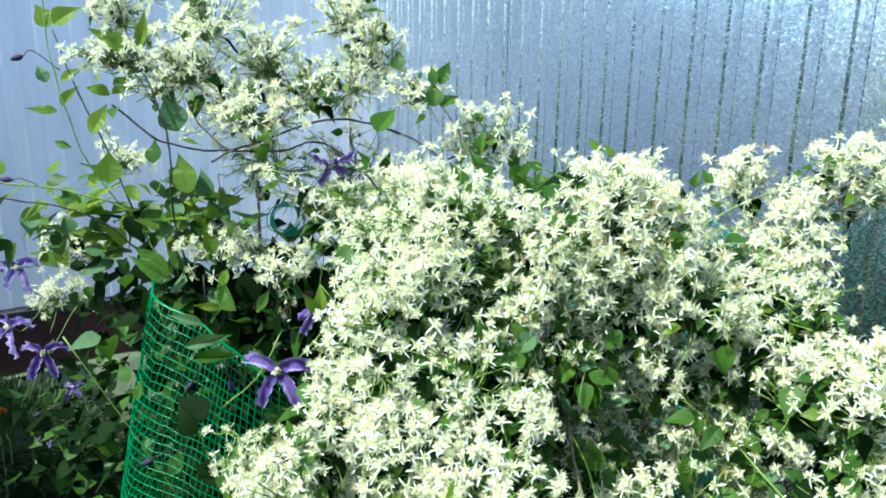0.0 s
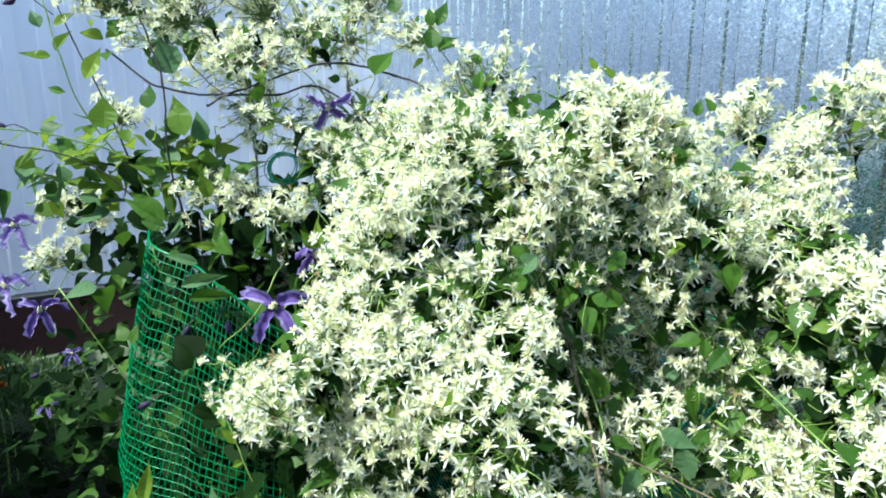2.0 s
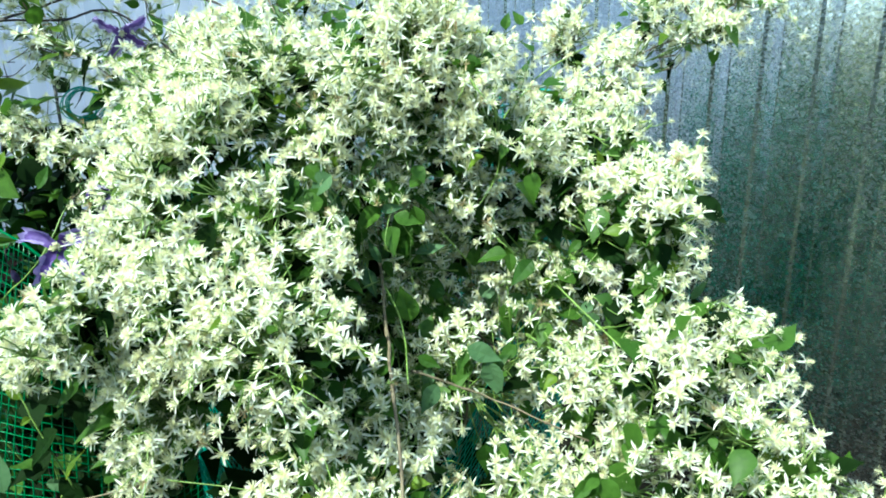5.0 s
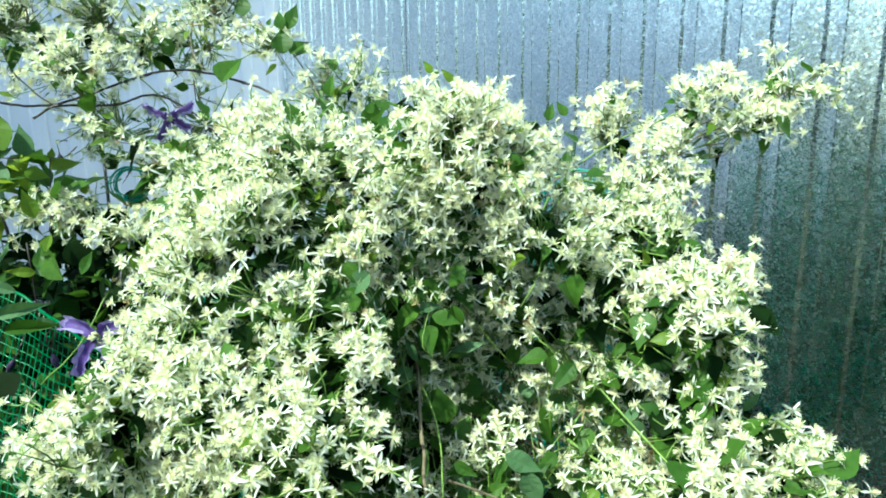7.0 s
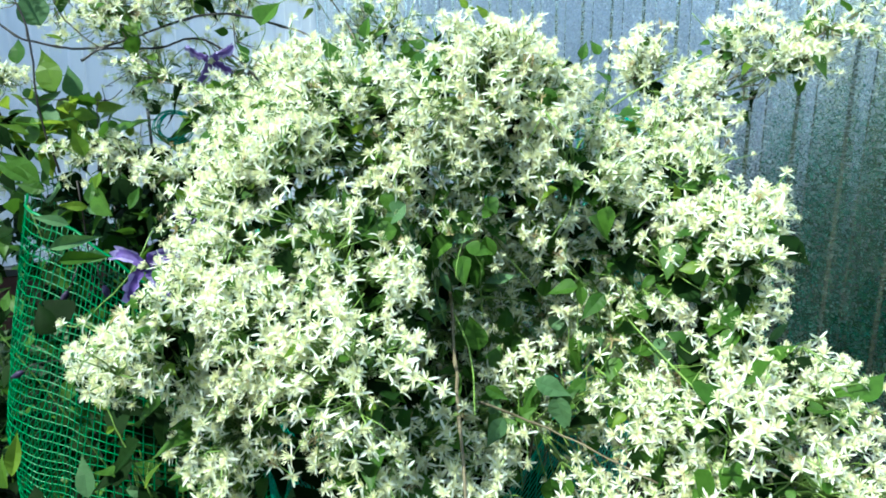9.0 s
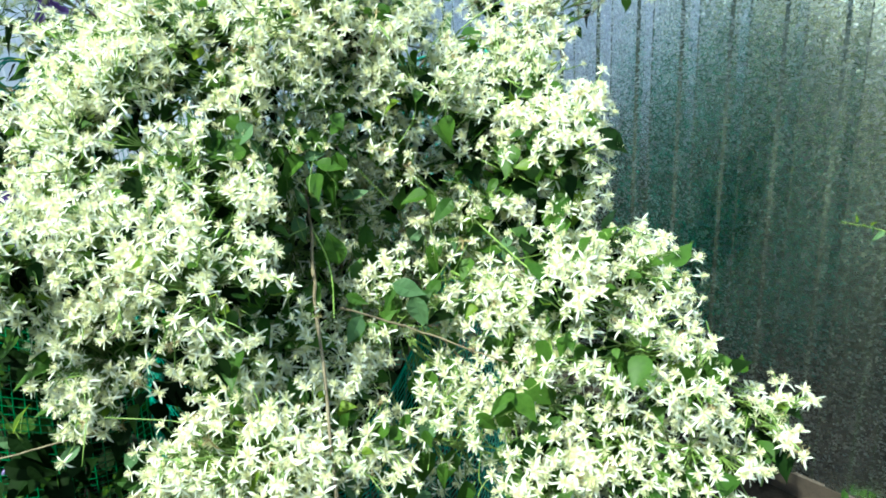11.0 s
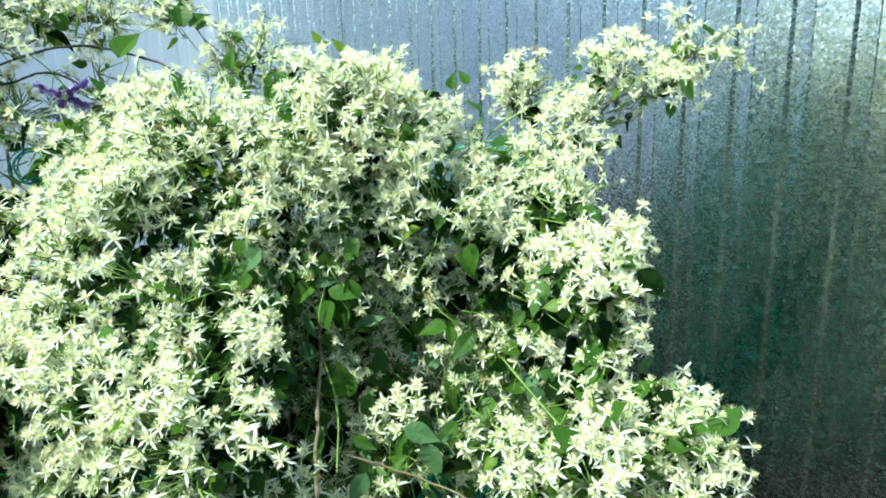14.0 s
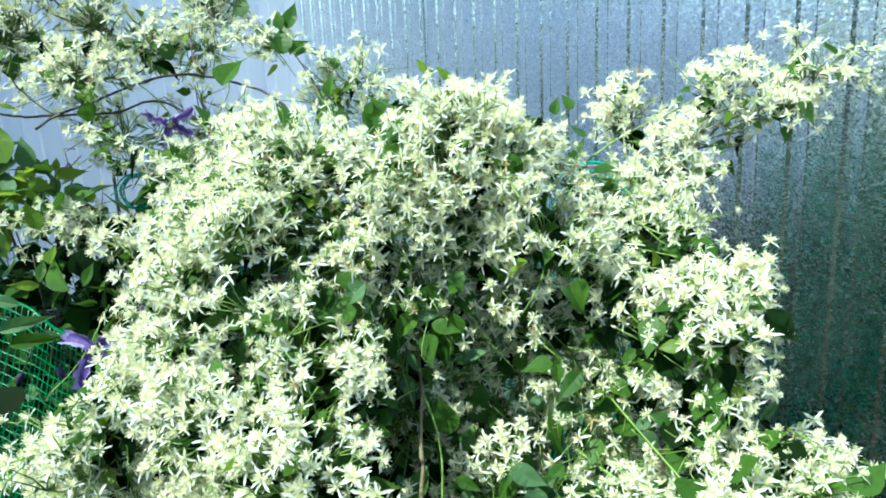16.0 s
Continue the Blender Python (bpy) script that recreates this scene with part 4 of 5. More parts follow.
# ---- bowed stems ----
BOWED_STEMS = {
    "vine_arch": (VINE, 0.0019, 0.0022, [(-0.581, 1.226, 1.213), (-0.510, 1.225, 1.161), (-0.450, 1.229, 1.141), (-0.385, 1.237, 1.139), (-0.324, 1.249, 1.155), (-0.248, 1.287, 1.186), (-0.176, 1.307, 1.190), (-0.094, 1.304, 1.171), (-0.015, 1.236, 1.138), (0.076, 1.221, 1.010)]),
    "vine_b": (VINE, 0.002, 0.0018, [(-0.410, 1.229, 1.119), (-0.372, 1.238, 1.137), (-0.293, 1.260, 1.137), (-0.229, 1.282, 1.151), (-0.146, 1.271, 1.099), (-0.058, 1.220, 0.993)]),
    "vine_c": (WOODY, 0.0014, 0.001, [(-0.159, 1.310, 1.193), (-0.185, 1.334, 1.224), (-0.189, 1.382, 1.305), (-0.192, 1.437, 1.421)]),
    "vine_d": (WOODY, 0.0014, 0.001, [(0.072, 1.234, 1.075), (0.019, 1.309, 1.169), (-0.031, 1.357, 1.232), (-0.080, 1.357, 1.266)]),
    "vine_e": (WOODY, 0.0013, 0.0009, [(-0.382, 1.238, 1.139), (-0.433, 1.240, 1.182), (-0.479, 1.258, 1.249), (-0.566, 1.246, 1.296)]),
    "vine_f": (WOODY, 0.0013, 0.0009, [(-0.338, 1.246, 1.150), (-0.369, 1.263, 1.202), (-0.419, 1.291, 1.269), (-0.432, 1.304, 1.339)]),
    "vine_g": (WOODY, 0.0013, 0.0009, [(-0.252, 1.286, 1.184), (-0.297, 1.299, 1.227), (-0.329, 1.306, 1.281)]),
    "droop_stem": (WOODY, 0.0026, 0.002, [(0.196, 1.099, 0.929), (0.194, 1.062, 0.904), (0.196, 1.010, 0.854), (0.202, 0.944, 0.792), (0.210, 0.825, 0.765), (0.216, 0.736, 0.735), (0.230, 0.585, 0.597)]),
    "droop_stem_b": (STALK, 0.0016, 0.001, [(0.202, 0.944, 0.792), (0.228, 0.865, 0.759), (0.233, 0.775, 0.724)]),
    "droop_stem_c": (STALK, 0.002, 0.0013, [(0.198, 1.020, 0.899), (0.165, 0.984, 0.875), (0.137, 0.945, 0.838), (0.118, 0.853, 0.795), (0.111, 0.806, 0.770)]),
    "side_stem_a": (WOODY, 0.0018, 0.0011, [(0.358, 1.092, 0.903), (0.402, 1.047, 0.839), (0.442, 1.043, 0.823), (0.498, 1.041, 0.814)]),
    "side_stem_b": (STALK, 0.0014, 0.001, [(0.249, 1.039, 0.893), (0.302, 1.012, 0.864), (0.375, 1.028, 0.846), (0.489, 0.946, 0.802), (0.541, 0.882, 0.791), (0.599, 0.837, 0.775)]),
    "side_stem_c": (STALK, 0.0012, 0.0009, [(0.328, 1.054, 0.958), (0.395, 1.072, 0.949), (0.471, 1.050, 0.941), (0.518, 0.949, 0.949)]),
    "side_stem_d": (STALK, 0.0012, 0.0009, [(0.174, 0.913, 0.789), (0.202, 0.944, 0.792), (0.247, 0.967, 0.800), (0.308, 0.984, 0.788)]),
    "side_stem_e": (WOODY, 0.0016, 0.001, [(0.237, 0.816, 0.719), (0.306, 0.821, 0.690), (0.362, 0.807, 0.667), (0.439, 0.753, 0.653)]),
    "arm_stem": (STALK, 0.0018, 0.001, [(0.392, 0.907, 0.721), (0.455, 0.822, 0.707), (0.546, 0.753, 0.688), (0.629, 0.690, 0.649), (0.719, 0.656, 0.606)]),
    "back_stem": (WOODY, 0.0016, 0.001, [(0.397, 1.199, 0.922), (0.507, 1.215, 0.992), (0.625, 1.237, 1.065), (0.725, 1.236, 1.105), (0.800, 1.232, 1.160)]),
}
for name, (material, r0, r1, knots) in BOWED_STEMS.items():
    stem_part("stem", white, knots, r0, r1, material, rng)
for name, lobes in BUNCHES.items():
    for k, (cx, cy, cz, rx, ry, rz) in enumerate(lobes):
        c = np.array([cx, cy, cz])
        if k % 2 == 0 and name not in ("far_left_spray", "upper_spray", "airy_spray"):
            start = BASE + rng.normal(0, 0.07, 3) * (1, 1, 0)
            top = np.array([BASE[0] + (cx - BASE[0]) * 0.5, BASE[1] + (cy - BASE[1]) * 0.4, min(cz + 0.05, 0.97)])
            stem_part("stem", white, [start, (start + top) / 2 + rng.normal(0, 0.03, 3), top, c], 0.003, 0.0012, WOODY if rng.random() < 0.5 else STALK, rng, 5)
        for _ in range(9):
            e = c + rng.normal(0, 0.6, 3) * (rx, ry, rz)
            tube(twigs, curve_points([c, (c + e) / 2 + rng.normal(0, 0.008, 3), e], 3), [0.0012, 0.0011, 0.001, 0.0009, 0.0009, 0.0008, 0.0007], 3)
for cx, cy, cz, rx, ry, rz in CENTRE:
    for _ in range(14):
        a = np.array([cx, cy - 0.03, cz]) + rng.uniform(-0.8, 0.8, 3) * (rx, 0.03, rz)
        b = a + np.array([rng.normal(0, 0.035), -0.015, -rng.uniform(0.04, 0.10)])
        tube(twigs, curve_points([a, (a + b) / 2 + rng.normal(0, 0.012, 3), b], 4), 0.0007, 4)
tagged(under(new("fine_twig_mass", twigs.mesh("fine_twig_mass", [STALK, WOODY])), white), kind="stuff")

# inner leaves that close the bush; the darkest have its shade in their colour
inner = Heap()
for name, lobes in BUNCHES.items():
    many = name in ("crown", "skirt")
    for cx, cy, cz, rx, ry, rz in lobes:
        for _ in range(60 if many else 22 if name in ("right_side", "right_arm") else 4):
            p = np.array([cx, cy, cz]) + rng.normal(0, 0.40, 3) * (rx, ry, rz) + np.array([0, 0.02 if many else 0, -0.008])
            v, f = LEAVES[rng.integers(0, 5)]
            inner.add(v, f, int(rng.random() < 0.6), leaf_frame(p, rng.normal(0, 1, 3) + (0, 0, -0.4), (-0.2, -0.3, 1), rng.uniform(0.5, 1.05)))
for name in ("crown", "skirt", "right_side", "right_arm", "back_spray", "middle_spray", "airy_spray", "upper_spray"):
    for cx, cy, cz, rx, ry, rz in BUNCHES[name]:
        for _ in range(int((4600 if name in ("crown", "skirt", "middle_spray") else 1500) * rx * rz) + 3):
            d = rng.normal(size=3)
            d /= np.linalg.norm(d)
            p = np.array([cx, cy, cz]) + d * (rx, ry, rz) * rng.uniform(0.6, 0.98)
            v, f = LEAVES[rng.integers(0, 5)]
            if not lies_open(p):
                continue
            inner.add(v, f, int(rng.choice((1, 1, 2))), leaf_frame(p, d + rng.normal(0, 0.5, 3) - (0, 0, 0.2), np.array([-0.3, -0.5, 1]) + rng.normal(0, 0.4, 3), rng.uniform(0.28, 0.62)))
# heart of the bush, mostly leaves coloured for deep shade
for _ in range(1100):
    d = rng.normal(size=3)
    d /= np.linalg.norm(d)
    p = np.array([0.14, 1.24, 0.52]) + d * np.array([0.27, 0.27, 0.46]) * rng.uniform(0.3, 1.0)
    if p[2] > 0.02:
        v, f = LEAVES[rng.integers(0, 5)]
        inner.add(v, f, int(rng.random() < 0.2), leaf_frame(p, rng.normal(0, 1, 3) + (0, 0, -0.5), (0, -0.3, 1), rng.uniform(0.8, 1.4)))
tagged(under(new("inner_foliage", inner.mesh("inner_foliage", [SHADELEAF, LEAF, YOUNG])), white), kind="stuff")

# ---- single leaves of the bush ----
for cx, cy, cz, rx, ry, rz in CENTRE:
    for _ in range(16):
        p = np.array([cx, cy, cz]) + rng.uniform(-0.8, 0.8, 3) * (rx, 0.03, rz) - np.array([0, 0.05, 0])
        d = np.array([rng.normal(0, 0.6), -0.2, rng.normal(-0.5, 0.5)])
        d *= rng.uniform(0.026, 0.048) / np.linalg.norm(d)
        leaf_part(white, (*p, *d, rng.uniform(0.5, 0.75), LEAF if rng.random() < 0.75 else GREYLEAF), rng)
for rows in (CROWN_LEAVES, CROWN_LEAVES_B, SIDE_LEAVES, CENTRE_LEAVES, CENTRE_LEAVES_B):
    for row in rows:
        leaf_part(white, row, rng)

# ---- plastic nets ----
def net_sleeve(name, label, centre, radii, rim, cell, width, material, rng, lean=0.0):
    """A tube of square-meshed net. radii: (height, radius) pairs; rim: the rim's height by the way it faces."""
    whole = thing(name, label, "garden net", (*centre, -0.04))
    zs, rs = zip(*radii)
    mean = sum(r for _, r in radii) / len(radii)
    n_up = int(round(2 * math.pi * mean / cell))
    top = max(rim(a) for a in np.linspace(0, 2 * math.pi, 60))
    n_ring = int(top / cell)
    grid = np.zeros((n_ring + 1, n_up, 3))
    for j in range(n_ring + 1):
        for i in range(n_up):
            s = j / n_ring
            a = 2 * math.pi * i / n_up
            a += lean * s * s + 2.2 * lean * s * max(0.0, math.cos(a - radians(205))) ** 2
            z = -0.04 + s * (rim(a) + 0.04)
            r = np.interp(z, zs, rs) + 0.010 * noise.noise((math.cos(a) * 2, math.sin(a) * 2, z * 4)) + 0.004 * noise.noise((math.cos(a) * 7, math.sin(a) * 7, z * 15))
            z += 0.006 * noise.noise((math.cos(a) * 5, math.sin(a) * 5, z * 6 + 9))
            grid[j, i] = (centre[0] + r * math.cos(a), centre[1] + r * math.sin(a), z)
    around, upright = Heap(), Heap()
    for j in range(n_ring + 1):
        tube(around, np.vstack([grid[j], grid[j, :1]]), width * (1.5 if j == n_ring else 0.5), 4)
    for i in range(n_up):
        tube(upright, grid[:, i], width * 0.55, 4)
    tagged(under(new("horizontal_netting", around.mesh("horizontal_netting", [material])), whole), kind="stuff")
    tagged(under(new("vertical_netting", upright.mesh("vertical_netting", [material])), whole), kind="stuff")
    return whole


def left_rim(a):
    """Highest at the left, sagging towards the front and right."""
    return 0.80 + 0.115 * math.cos(a - radians(195)) + 0.02 * math.sin(3 * a)


def right_rim(a):
    return 0.955 + 0.03 * math.sin(2 * a + 0.5) + 0.015 * math.sin(5 * a) - 0.50 * max(0.0, -math.sin(a)) ** 3


net_sleeve("net_sleeve", "bright green square-mesh plastic net sleeve round a dark leafy plant", (-0.38, 1.27), ((-0.05, 0.235), (0.30, 0.245), (0.50, 0.245), (0.70, 0.205), (0.90, 0.16)), left_rim, 0.0155, 0.0017, NET, rng, 0.25)
net_sleeve("net_sleeve", "teal square-mesh plastic net sleeve inside the white flowering bush", (0.18, 1.31), ((-0.05, 0.35), (1.0, 0.355)), right_rim, 0.0165, 0.0016, TEAL, rng, 0.1)

# ---- the violet clematis ----
violet = thing("violet_clematis", "violet-flowered clematis with long leafy shoots growing through a green net", "shrub", (-0.38, 1.27, -0.04))
LEAFY_SHOOTS = {
    "left_stem_a": (STALK, 0.0016, 0.0009, [(-0.567, 1.235, 1.005), (-0.632, 1.219, 1.116), (-0.651, 1.211, 1.186), (-0.677, 1.224, 1.265), (-0.695, 1.238, 1.342), (-0.708, 1.270, 1.496)]),
    "left_stem_b": (VINE, 0.0018, 0.001, [(-0.562, 1.238, 1.015), (-0.592, 1.218, 1.131), (-0.637, 1.223, 1.231), (-0.683, 1.239, 1.337)]),
    "left_stem_c": (VINE, 0.002, 0.0011, [(-0.450, 1.186, 0.940), (-0.462, 1.175, 1.042), (-0.463, 1.179, 1.157), (-0.490, 1.192, 1.236), (-0.527, 1.205, 1.319), (-0.566, 1.224, 1.434)]),
    "left_stem_d": (STALK, 0.0012, 0.0018, [(-0.945, 1.101, 1.101), (-0.832, 1.116, 1.099), (-0.731, 1.147, 1.084), (-0.645, 1.186, 1.064), (-0.565, 1.210, 1.031), (-0.514, 1.210, 0.950)]),
    "left_stem_e": (VINE, 0.001, 0.0016, [(-0.944, 1.099, 1.092), (-0.831, 1.112, 1.081), (-0.720, 1.143, 1.056), (-0.611, 1.182, 1.024), (-0.513, 1.206, 0.931)]),
    "left_stem_f": (STALK, 0.0012, 0.0009, [(-0.237, 1.047, 0.882), (-0.266, 1.010, 0.821), (-0.326, 1.009, 0.761)]),
    "left_stem_g": (WOODY, 0.0016, 0.0012, [(-0.502, 0.840, 0.570), (-0.436, 0.840, 0.545), (-0.353, 0.840, 0.528), (-0.229, 0.838, 0.542), (-0.112, 0.840, 0.563)]),
    "left_stem_h": (STALK, 0.0013, 0.0009, [(-0.510, 0.839, 0.532), (-0.402, 0.833, 0.531), (-0.353, 0.840, 0.527)]),
    "left_stem_i": (STALK, 0.0012, 0.0008, [(-0.210, 0.879, 0.539), (-0.251, 0.891, 0.632), (-0.283, 0.912, 0.693), (-0.298, 0.923, 0.723)]),
    "left_stem_j": (VINE, 0.0009, 0.0008, [(-0.505, 1.204, 1.060), (-0.459, 1.240, 1.055), (-0.396, 1.269, 1.052), (-0.371, 1.276, 1.069)]),
    "left_stem_k": (VINE, 0.0011, 0.001, [(-0.390, 1.194, 0.941), (-0.412, 1.257, 1.008), (-0.413, 1.267, 1.056)]),
}
for name, (material, r0, r1, knots) in LEAFY_SHOOTS.items():
    stem_part("stem", violet, knots, r0, r1, material, rng)
for k in range(16):
    a = rng.uniform(0, 6.3)
    s = np.array([-0.38 + 0.06 * math.cos(a), 1.27 + 0.06 * math.sin(a), -0.04])
    e = np.array([-0.38 + rng.normal(0, 0.12), 1.27 + rng.normal(0, 0.12), rng.uniform(0.7, 0.98)])
    stem_part("stem", violet, [s, (s + e) / 2 + rng.normal(0, 0.04, 3), e], 0.0022, 0.0012, VINE if k % 2 else STALK, rng, 5)
# loose low leaves, half of them in the shade-coloured leaf
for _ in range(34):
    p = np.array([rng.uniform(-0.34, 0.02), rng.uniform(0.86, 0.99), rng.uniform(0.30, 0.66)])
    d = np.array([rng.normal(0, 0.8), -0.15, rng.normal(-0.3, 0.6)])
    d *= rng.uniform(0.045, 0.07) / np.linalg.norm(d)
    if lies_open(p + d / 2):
        leaf_part(violet, (*p, *d, rng.uniform(0.42, 0.6), (SHADELEAF, SHADELEAF, LEAF, GREYLEAF)[int(rng.integers(0, 4))]), rng)
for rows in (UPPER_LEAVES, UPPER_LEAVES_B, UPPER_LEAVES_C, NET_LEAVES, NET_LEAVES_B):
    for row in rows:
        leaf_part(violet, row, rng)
dense = Heap()
def leaf_cloud(heap, rng, n, centre, spread, mats, lo=0.7, hi=1.4, down=0.3, floor=-0.02):
    for _ in range(n):
        p = np.array(centre) + rng.uniform(-1, 1, 3) * spread
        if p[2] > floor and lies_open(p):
            v, f = LEAVES[rng.integers(0, 5)]
            heap.add(v, f, int(rng.choice(mats)), leaf_frame(p, rng.normal(0, 1, 3) + (0, 0, -down), np.array([-0.2, -0.4, 1]) + rng.normal(0, 0.3, 3), rng.uniform(lo, hi)))


# clouds of leaves, chiefly the first colour, which stands in for shade among them
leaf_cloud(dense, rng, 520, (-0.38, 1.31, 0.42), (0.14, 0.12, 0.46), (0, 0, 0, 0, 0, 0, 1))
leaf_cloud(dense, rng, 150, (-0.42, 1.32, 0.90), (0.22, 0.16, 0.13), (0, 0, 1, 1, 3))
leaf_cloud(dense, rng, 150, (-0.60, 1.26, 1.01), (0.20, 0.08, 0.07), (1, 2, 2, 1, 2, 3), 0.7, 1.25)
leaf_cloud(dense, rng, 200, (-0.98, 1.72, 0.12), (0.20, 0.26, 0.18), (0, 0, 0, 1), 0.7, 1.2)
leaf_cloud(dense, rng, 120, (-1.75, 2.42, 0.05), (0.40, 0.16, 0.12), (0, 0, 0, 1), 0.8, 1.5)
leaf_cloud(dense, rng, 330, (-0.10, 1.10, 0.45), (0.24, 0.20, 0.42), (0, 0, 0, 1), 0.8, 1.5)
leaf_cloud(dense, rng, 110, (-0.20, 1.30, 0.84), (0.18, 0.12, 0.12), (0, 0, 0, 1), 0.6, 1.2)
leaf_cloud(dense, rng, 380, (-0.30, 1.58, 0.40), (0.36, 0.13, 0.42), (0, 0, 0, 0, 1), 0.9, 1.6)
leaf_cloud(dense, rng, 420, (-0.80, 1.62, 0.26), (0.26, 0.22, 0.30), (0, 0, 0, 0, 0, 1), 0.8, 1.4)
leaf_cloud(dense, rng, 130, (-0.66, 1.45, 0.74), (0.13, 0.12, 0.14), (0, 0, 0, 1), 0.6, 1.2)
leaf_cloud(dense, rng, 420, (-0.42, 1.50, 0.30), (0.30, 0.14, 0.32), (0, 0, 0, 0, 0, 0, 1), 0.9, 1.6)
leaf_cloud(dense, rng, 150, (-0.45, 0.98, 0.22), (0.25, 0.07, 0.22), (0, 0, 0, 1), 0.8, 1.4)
tagged(under(new("dense_foliage", dense.mesh("dense_foliage", [SHADELEAF, LEAF, YOUNG, GREYLEAF])), violet), kind="stuff")


def violet_flower(parent, at, face, size, rng, sepals=4, droop=0.5, stalk_to=None):
    """Long hanging sepals with ruffled pale rims and rolled tips, round a tuft of pale stamens."""
    h = Heap()
    m0 = frame_from(face, rng.uniform(0.5, 1.1), at, size)
    down = np.linalg.inv(m0[:3, :3] / size) @ np.array([0.0, 0.0, -1.0])
    for k in range(sepals):
        length, width, steps = rng.uniform(0.044, 0.056), rng.uniform(0.016, 0.020), 14
        a = k * 2 * math.pi / sepals + rng.uniform(-0.2, 0.2)
        way = np.array([math.cos(a), math.sin(a), 0.25])
        side = np.array([-math.sin(a), math.cos(a), 0.0])
        hang, roll, twist = droop + rng.uniform(0.2, 0.7), rng.uniform(-0.9, -0.2), rng.uniform(-0.7, 0.7)
        p, v = way * 0.003, []
        for i in range(steps):
            s = i / (steps - 1)
            w = width * 0.5 * (0.30 + 0.70 * math.sin(math.pi * min(1, s * 0.72 + 0.12)) ** 0.8) * (1.0 if s < 0.9 else 0.75 if s < 0.97 else 0.3)
            d = way + down * hang * 2.0 * s + np.array([0, 0, roll * max(0.0, s - 0.45) * 3.2])
            d /= np.linalg.norm(d)
            b = side - d * (side @ d)
            b /= np.linalg.norm(b)
            n = np.cross(d, b)
            t = twist * s * s
            b, n = b * math.cos(t) + n * math.sin(t), n * math.cos(t) - b * math.sin(t)
            for e in (-1.0, -0.55, -0.18, 0.0, 0.18, 0.55, 1.0):
                ruffle = 0.0036 * math.sin(s * 23 + e * 3 + k * 2) * abs(e) ** 2
                groove = 0.0042 * e * e - 0.0012 * math.cos(e * 9)
                v.append(p + b * w * e * (1 - 0.18 * e * e) + n * (groove + ruffle))
            p = p + d * length / steps
        f = [(i * 7 + j, (i + 1) * 7 + j, (i + 1) * 7 + j + 1, i * 7 + j + 1) for i in range(steps - 1) for j in range(6)]
        mats = [1 if j in (0, 5) and i > 2 else 0 for i in range(steps - 1) for j in range(6)]
        h.add(v, f, mats, m0)
    flower = under(new("violet_flower", h.mesh("violet_flower", [PURPLE, LILAC])), parent)
    st = Heap()
    for k in range(34):
        a, tilt = rng.uniform(0, 6.3), rng.uniform(0, 0.6)
        d = np.array([math.cos(a) * math.sin(tilt), math.sin(a) * math.sin(tilt), math.cos(tilt)])
        p = d * rng.uniform(0.009, 0.013)
        tube(st, [np.zeros(3), p], [0.0006, 0.0009], 3)
    me = st.mesh("stamen_tuft", [STAMEN])
    tuft = new("stamen_tuft", me)
    tuft.matrix_world = Matrix(m0.tolist())
    tuft.parent = flower
    if stalk_to is not None:
        stem_part("flower_stalk", parent, [at, np.array(at) - np.asarray(face) / np.linalg.norm(face) * 0.03, stalk_to], 0.0011, 0.0010, STALK, rng, 5)
    return flower


for at, face, size, sep, droop, to in VIOLET_FLOWERS:
    violet_flower(violet, at, face, size, rng, sep, droop, to)


def bud_part(parent, at, way, size, rng, stalk_to):
    h = Heap()
    n, seg = 6, 6
    v = []
    for i in range(n):
        s = i / (n - 1)
        r = 0.0062 * math.sin(math.pi * (0.08 + 0.86 * s)) * (1.15 - 0.5 * s)
        v += [(s * 0.024, r * math.cos(a), r * math.sin(a)) for a in np.arange(seg) * 2 * math.pi / seg]
    f = [(i * seg + j, (i + 1) * seg + j, (i + 1) * seg + (j + 1) % seg, i * seg + (j + 1) % seg) for i in range(n - 1) for j in range(seg)]
    f += [tuple(range(seg)), tuple((n - 1) * seg + j for j in range(seg))[::-1]]
    h.add(v, f, 0, leaf_frame(at, way, (0, 0, 1), size))
    under(new("bud", h.mesh("bud", [BUD])), parent)
    stem_part("bud_stalk", parent, [at, np.array(at) - np.asarray(way) * 0.02 + (0, 0, 0.004), stalk_to], 0.0009, 0.0009, VINE, rng, 5)


for at, way, to in (
    ((-0.722, 1.209, 1.293), (-0.9, 0, -0.25), (-0.665, 1.22, 1.27)),
    ((-0.745, 1.175, 1.085), (-0.9, -0.1, 0.1), (-0.70, 1.19, 1.07)),
    ((-0.467, 1.400, 1.046), (0.1, 0, -1.0), (-0.45, 1.40, 1.07)),
    ((-0.440, 0.994, 0.672), (-0.85, 0, -0.4), (-0.39, 1.02, 0.68)),
    ((-0.330, 1.050, 0.790), (0.3, -0.1, -0.9), (-0.33, 1.06, 0.83)),
    ((-0.405, 1.080, 0.770), (-0.5, -0.1, -0.8), (-0.39, 1.10, 0.81)),
    ((-0.860, 1.330, 0.560), (-0.9, 0, -0.4), (-0.80, 1.36, 0.58)),
):
    bud_part(violet, at, way, 1.0, rng, to)

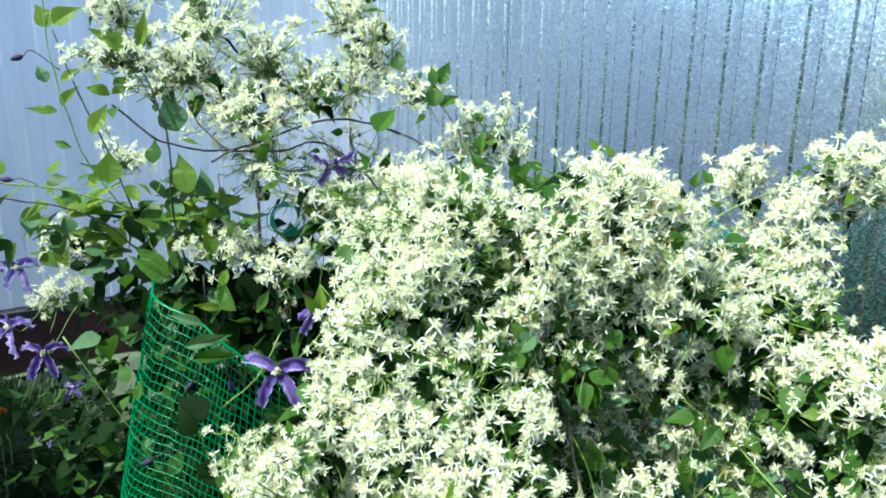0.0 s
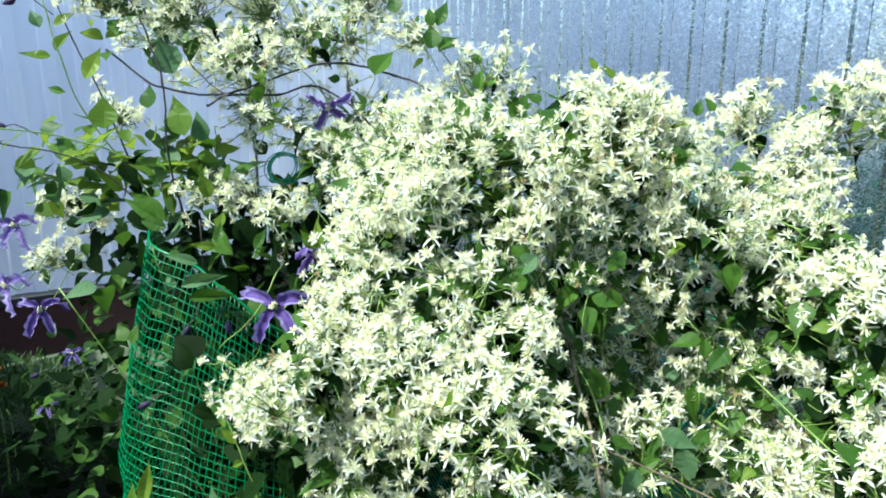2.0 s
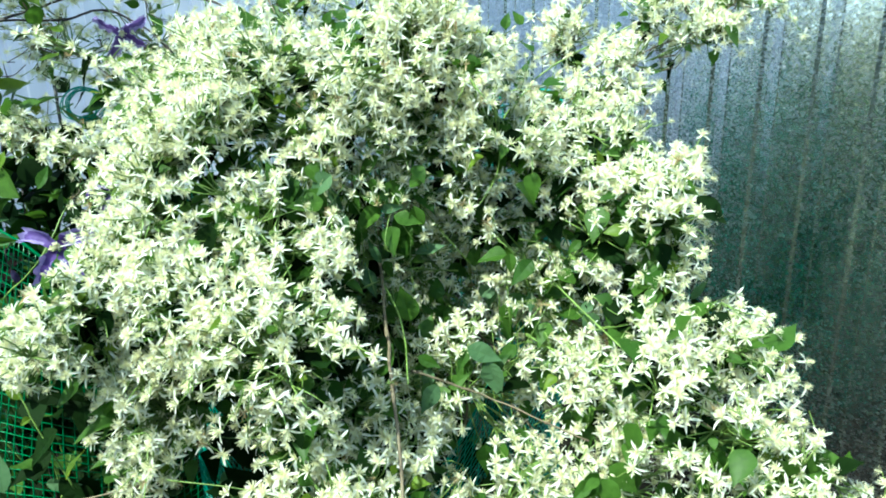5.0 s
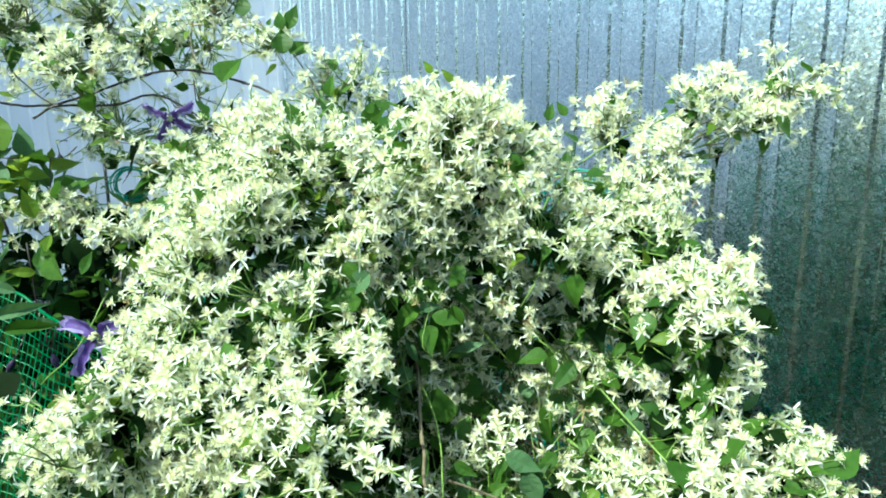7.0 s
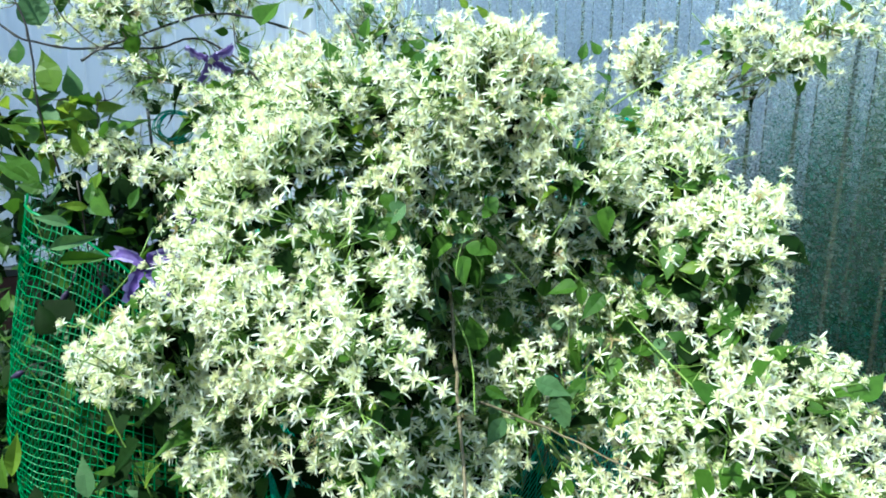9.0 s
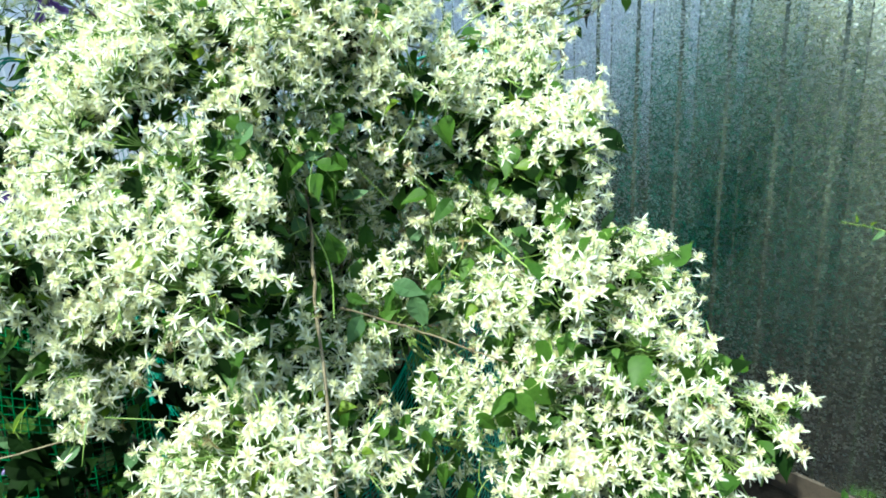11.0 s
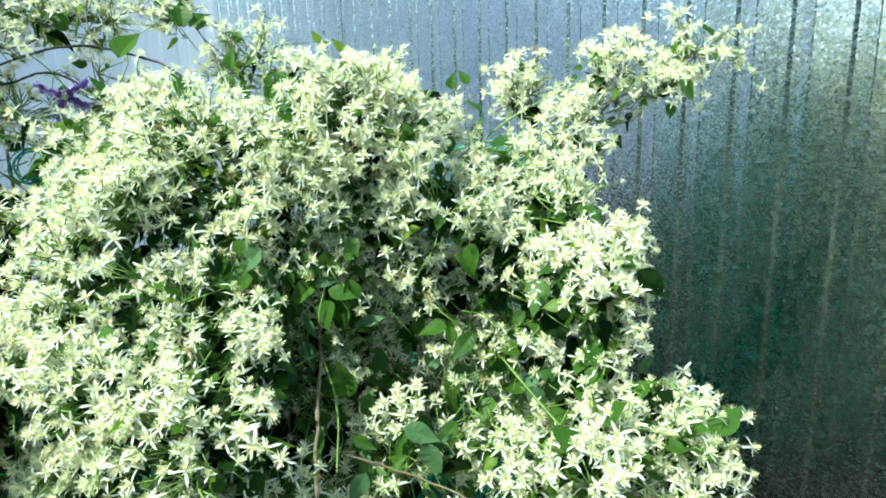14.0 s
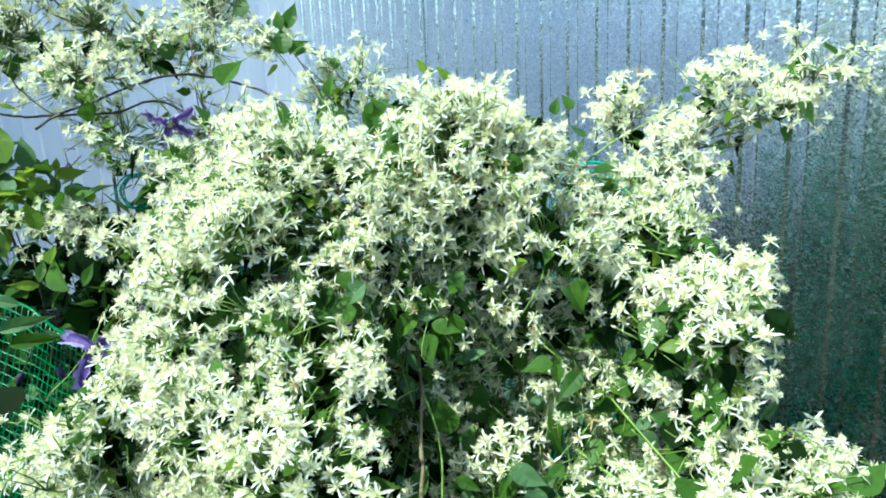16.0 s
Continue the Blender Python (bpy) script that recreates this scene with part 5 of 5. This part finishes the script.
# ---- marigold-like clumps with fine foliage before the far plinth ----
def fine_clump(centre, spread, n, blooms, label):
    clump = thing("marigold_clump", label, "flower clump", (centre[0], centre[1], -0.04), "marigold clumps")
    h = Heap()
    for _ in range(n):
        d = rng.normal(size=3)
        d /= np.linalg.norm(d)
        d[2] = abs(d[2])
        p = np.array(centre) + d * spread * rng.uniform(0.55, 1.05)
        v, f = petal_shape(rng.uniform(0.018, 0.036), rng.uniform(0.003, 0.006), -0.2, 0.3, 0.0, 3)
        h.add(v, f, 0, leaf_frame(p, d + rng.normal(0, 0.5, 3) + (0, 0, 0.4), (0, -0.5, 1)))
    tagged(under(new("fine_foliage", h.mesh("fine_foliage", [MOSS])), clump), kind="stuff")
    for b in range(9):
        p = np.array(centre) + np.array([rng.uniform(-0.5, 0.5), rng.uniform(-0.5, 0.5), 0.3]) * spread
        stem_part("stem", clump, [(p[0], p[1], -0.04), (p + (0.01, 0, 0.05)), p + (0, 0, 0.1)], 0.003, 0.002, STALK, rng, 5)
    for bx, by, bz in blooms:
        g = Heap()
        for k in range(46):
            v, f = petal_shape(rng.uniform(0.012, 0.02), 0.008, 0.2, 0.3, 0.0, 3)
            tilt = rng.uniform(-0.1, 1.3)
            g.add(v, f, 0, np.array(Matrix.Translation((bx, by, bz)) @ Matrix.Rotation(rng.uniform(0, 6.3), 4, "Z") @ Matrix.Rotation(-tilt, 4, "Y")))
        under(new("bloom", g.mesh("bloom", [ORANGE])), clump)


fine_clump((-1.42, 1.90, 0.05), (0.34, 0.25, 0.28), 4200, ((-1.33, 1.80, 0.35), (-1.29, 1.76, 0.32), (-1.47, 1.70, 0.21), (-1.37, 1.82, 0.34), (-1.50, 1.72, 0.19)), "feathery green clump with orange-brown faded blooms")
fine_clump((-2.05, 2.15, 0.03), (0.36, 0.28, 0.22), 2600, ((-1.95, 2.0, 0.22),), "feathery green clump before the dark plinth")

# ---- weeds by the steel fence ----
def weed(at, height, n, size, label, rng, way=(0, 0, 1)):
    w = thing("weed", label, "weed", at, "weeds by the fence")
    tip = np.array(at) + np.array(way) * height
    stem_part("stem", w, [at, (np.array(at) + tip) / 2 + rng.normal(0, 0.008, 3), tip], 0.0028, 0.0015, STALK, rng)
    for k in range(n):
        a = k * 2.4
        s = 0.4 + 0.6 * (k + 1) / n
        p = np.array(at) + (tip - np.array(at)) * s
        d = np.array([math.cos(a), math.sin(a), 0.35]) * size
        leaf_part(w, (*p, *d, 0.62, LEAF), rng)
    return w


weed((1.150, 1.315, -0.05), 0.075, 5, 0.052, "small broad-leaved green weed beside the steel fence", rng)
weed((1.250, 1.165, -0.05), 0.06, 4, 0.04, "small broad-leaved green weed beside the steel fence", rng)
weed((1.02, 1.36, -0.05), 0.05, 4, 0.035, "small broad-leaved green weed beside the steel fence", rng)
sprig = thing("wild_sprig", "thin leaning shoot with small yellow-green leaves before steel sheets", "weed", (1.42, 0.90, -0.04))
for knots in ([(1.42, 0.90, -0.04), (1.36, 0.95, 0.35), (1.26, 1.04, 0.61), (1.19, 1.085, 0.655), (1.11, 1.10, 0.678)], [(1.33, 0.97, 0.42), (1.25, 1.05, 0.56), (1.21, 1.06, 0.58)]):
    stem_part("stem", sprig, knots, 0.0018, 0.0008, STALK, rng)
for x, y, z, dx, dy, dz in ((1.155, 1.095, 0.668, -0.022, -0.005, 0.004), (1.165, 1.095, 0.667, 0.012, -0.005, -0.03), (1.19, 1.085, 0.658, 0.035, -0.004, 0.012), (1.185, 1.085, 0.658, -0.03, 0, -0.034), (1.16, 1.09, 0.668, 0.004, 0, 0.022), (1.14, 1.1, 0.672, -0.004, 0, 0.02), (1.21, 1.07, 0.64, 0.02, 0, 0.02), (1.22, 1.06, 0.6, -0.035, 0, 0.004), (1.225, 1.06, 0.585, -0.03, 0, -0.02), (1.23, 1.055, 0.57, 0.02, 0, -0.02), (1.215, 1.06, 0.59, 0.01, 0, 0.025)):
    leaf_part(sprig, (x, y, z, dx * 0.7, dy, dz * 0.7, 0.38, YOUNG if dz > 0 else GREYLEAF), rng)

# low turf on the soil by the fence
turf = Heap()
for _ in range(900):
    u, d = rng.uniform(2.2, 4.2), rng.exponential(0.12) + 0.04
    p = CORNER + ALONG_RIGHT * u + FACE_RIGHT * d
    if noise.noise((p[0] * 5, p[1] * 5, 2)) > -0.05:
        v, f = petal_shape(rng.uniform(0.012, 0.03), rng.uniform(0.003, 0.007), -0.3, 0.3, 0.0, 3)
        turf.add(v, f, 0, leaf_frame((p[0], p[1], -0.046), rng.normal(0, 0.7, 3) * (1, 1, 0) + (0, 0, 0.7), (0, -1, 0.3)))
tagged(new("low_turf", turf.mesh("low_turf", [MOSS])), "low green creeping weeds on brown soil", "weeds", kind="stuff")

# ---- a coil of teal wire and a thin stake behind the net ----
coil = thing("wire_coil", "loose coil of teal plastic-coated wire resting on the net rim", "wire coil", (-0.31, 1.326, 0.955))
for k in range(7):
    h = Heap()
    r, tilt, spin = rng.uniform(0.028, 0.036), rng.uniform(0.9, 1.5), rng.uniform(-0.6, 0.6)
    m = Matrix.Translation((-0.31 + rng.normal(0, 0.004), 1.326 + rng.normal(0, 0.006), 0.998)) @ Matrix.Rotation(spin, 4, "Z") @ Matrix.Rotation(tilt, 4, "X")
    tube(h, [tuple(m @ Vector((r * math.cos(a), r * 0.9 * math.sin(a), 0.002 * k))) for a in np.linspace(0, 6.6, 26)], 0.0011, 5)
    under(new("wire_loop", h.mesh("wire_loop", [TEAL])), coil)
h = Heap()
tube(h, [(-0.400, 1.418, -0.05), (-0.398, 1.418, 0.5), (-0.395, 1.418, 1.03)], 0.003, 8)
tagged(new("garden_stake", h.mesh("garden_stake", [CAP])), "thin black metal stake standing behind the net", "stake")
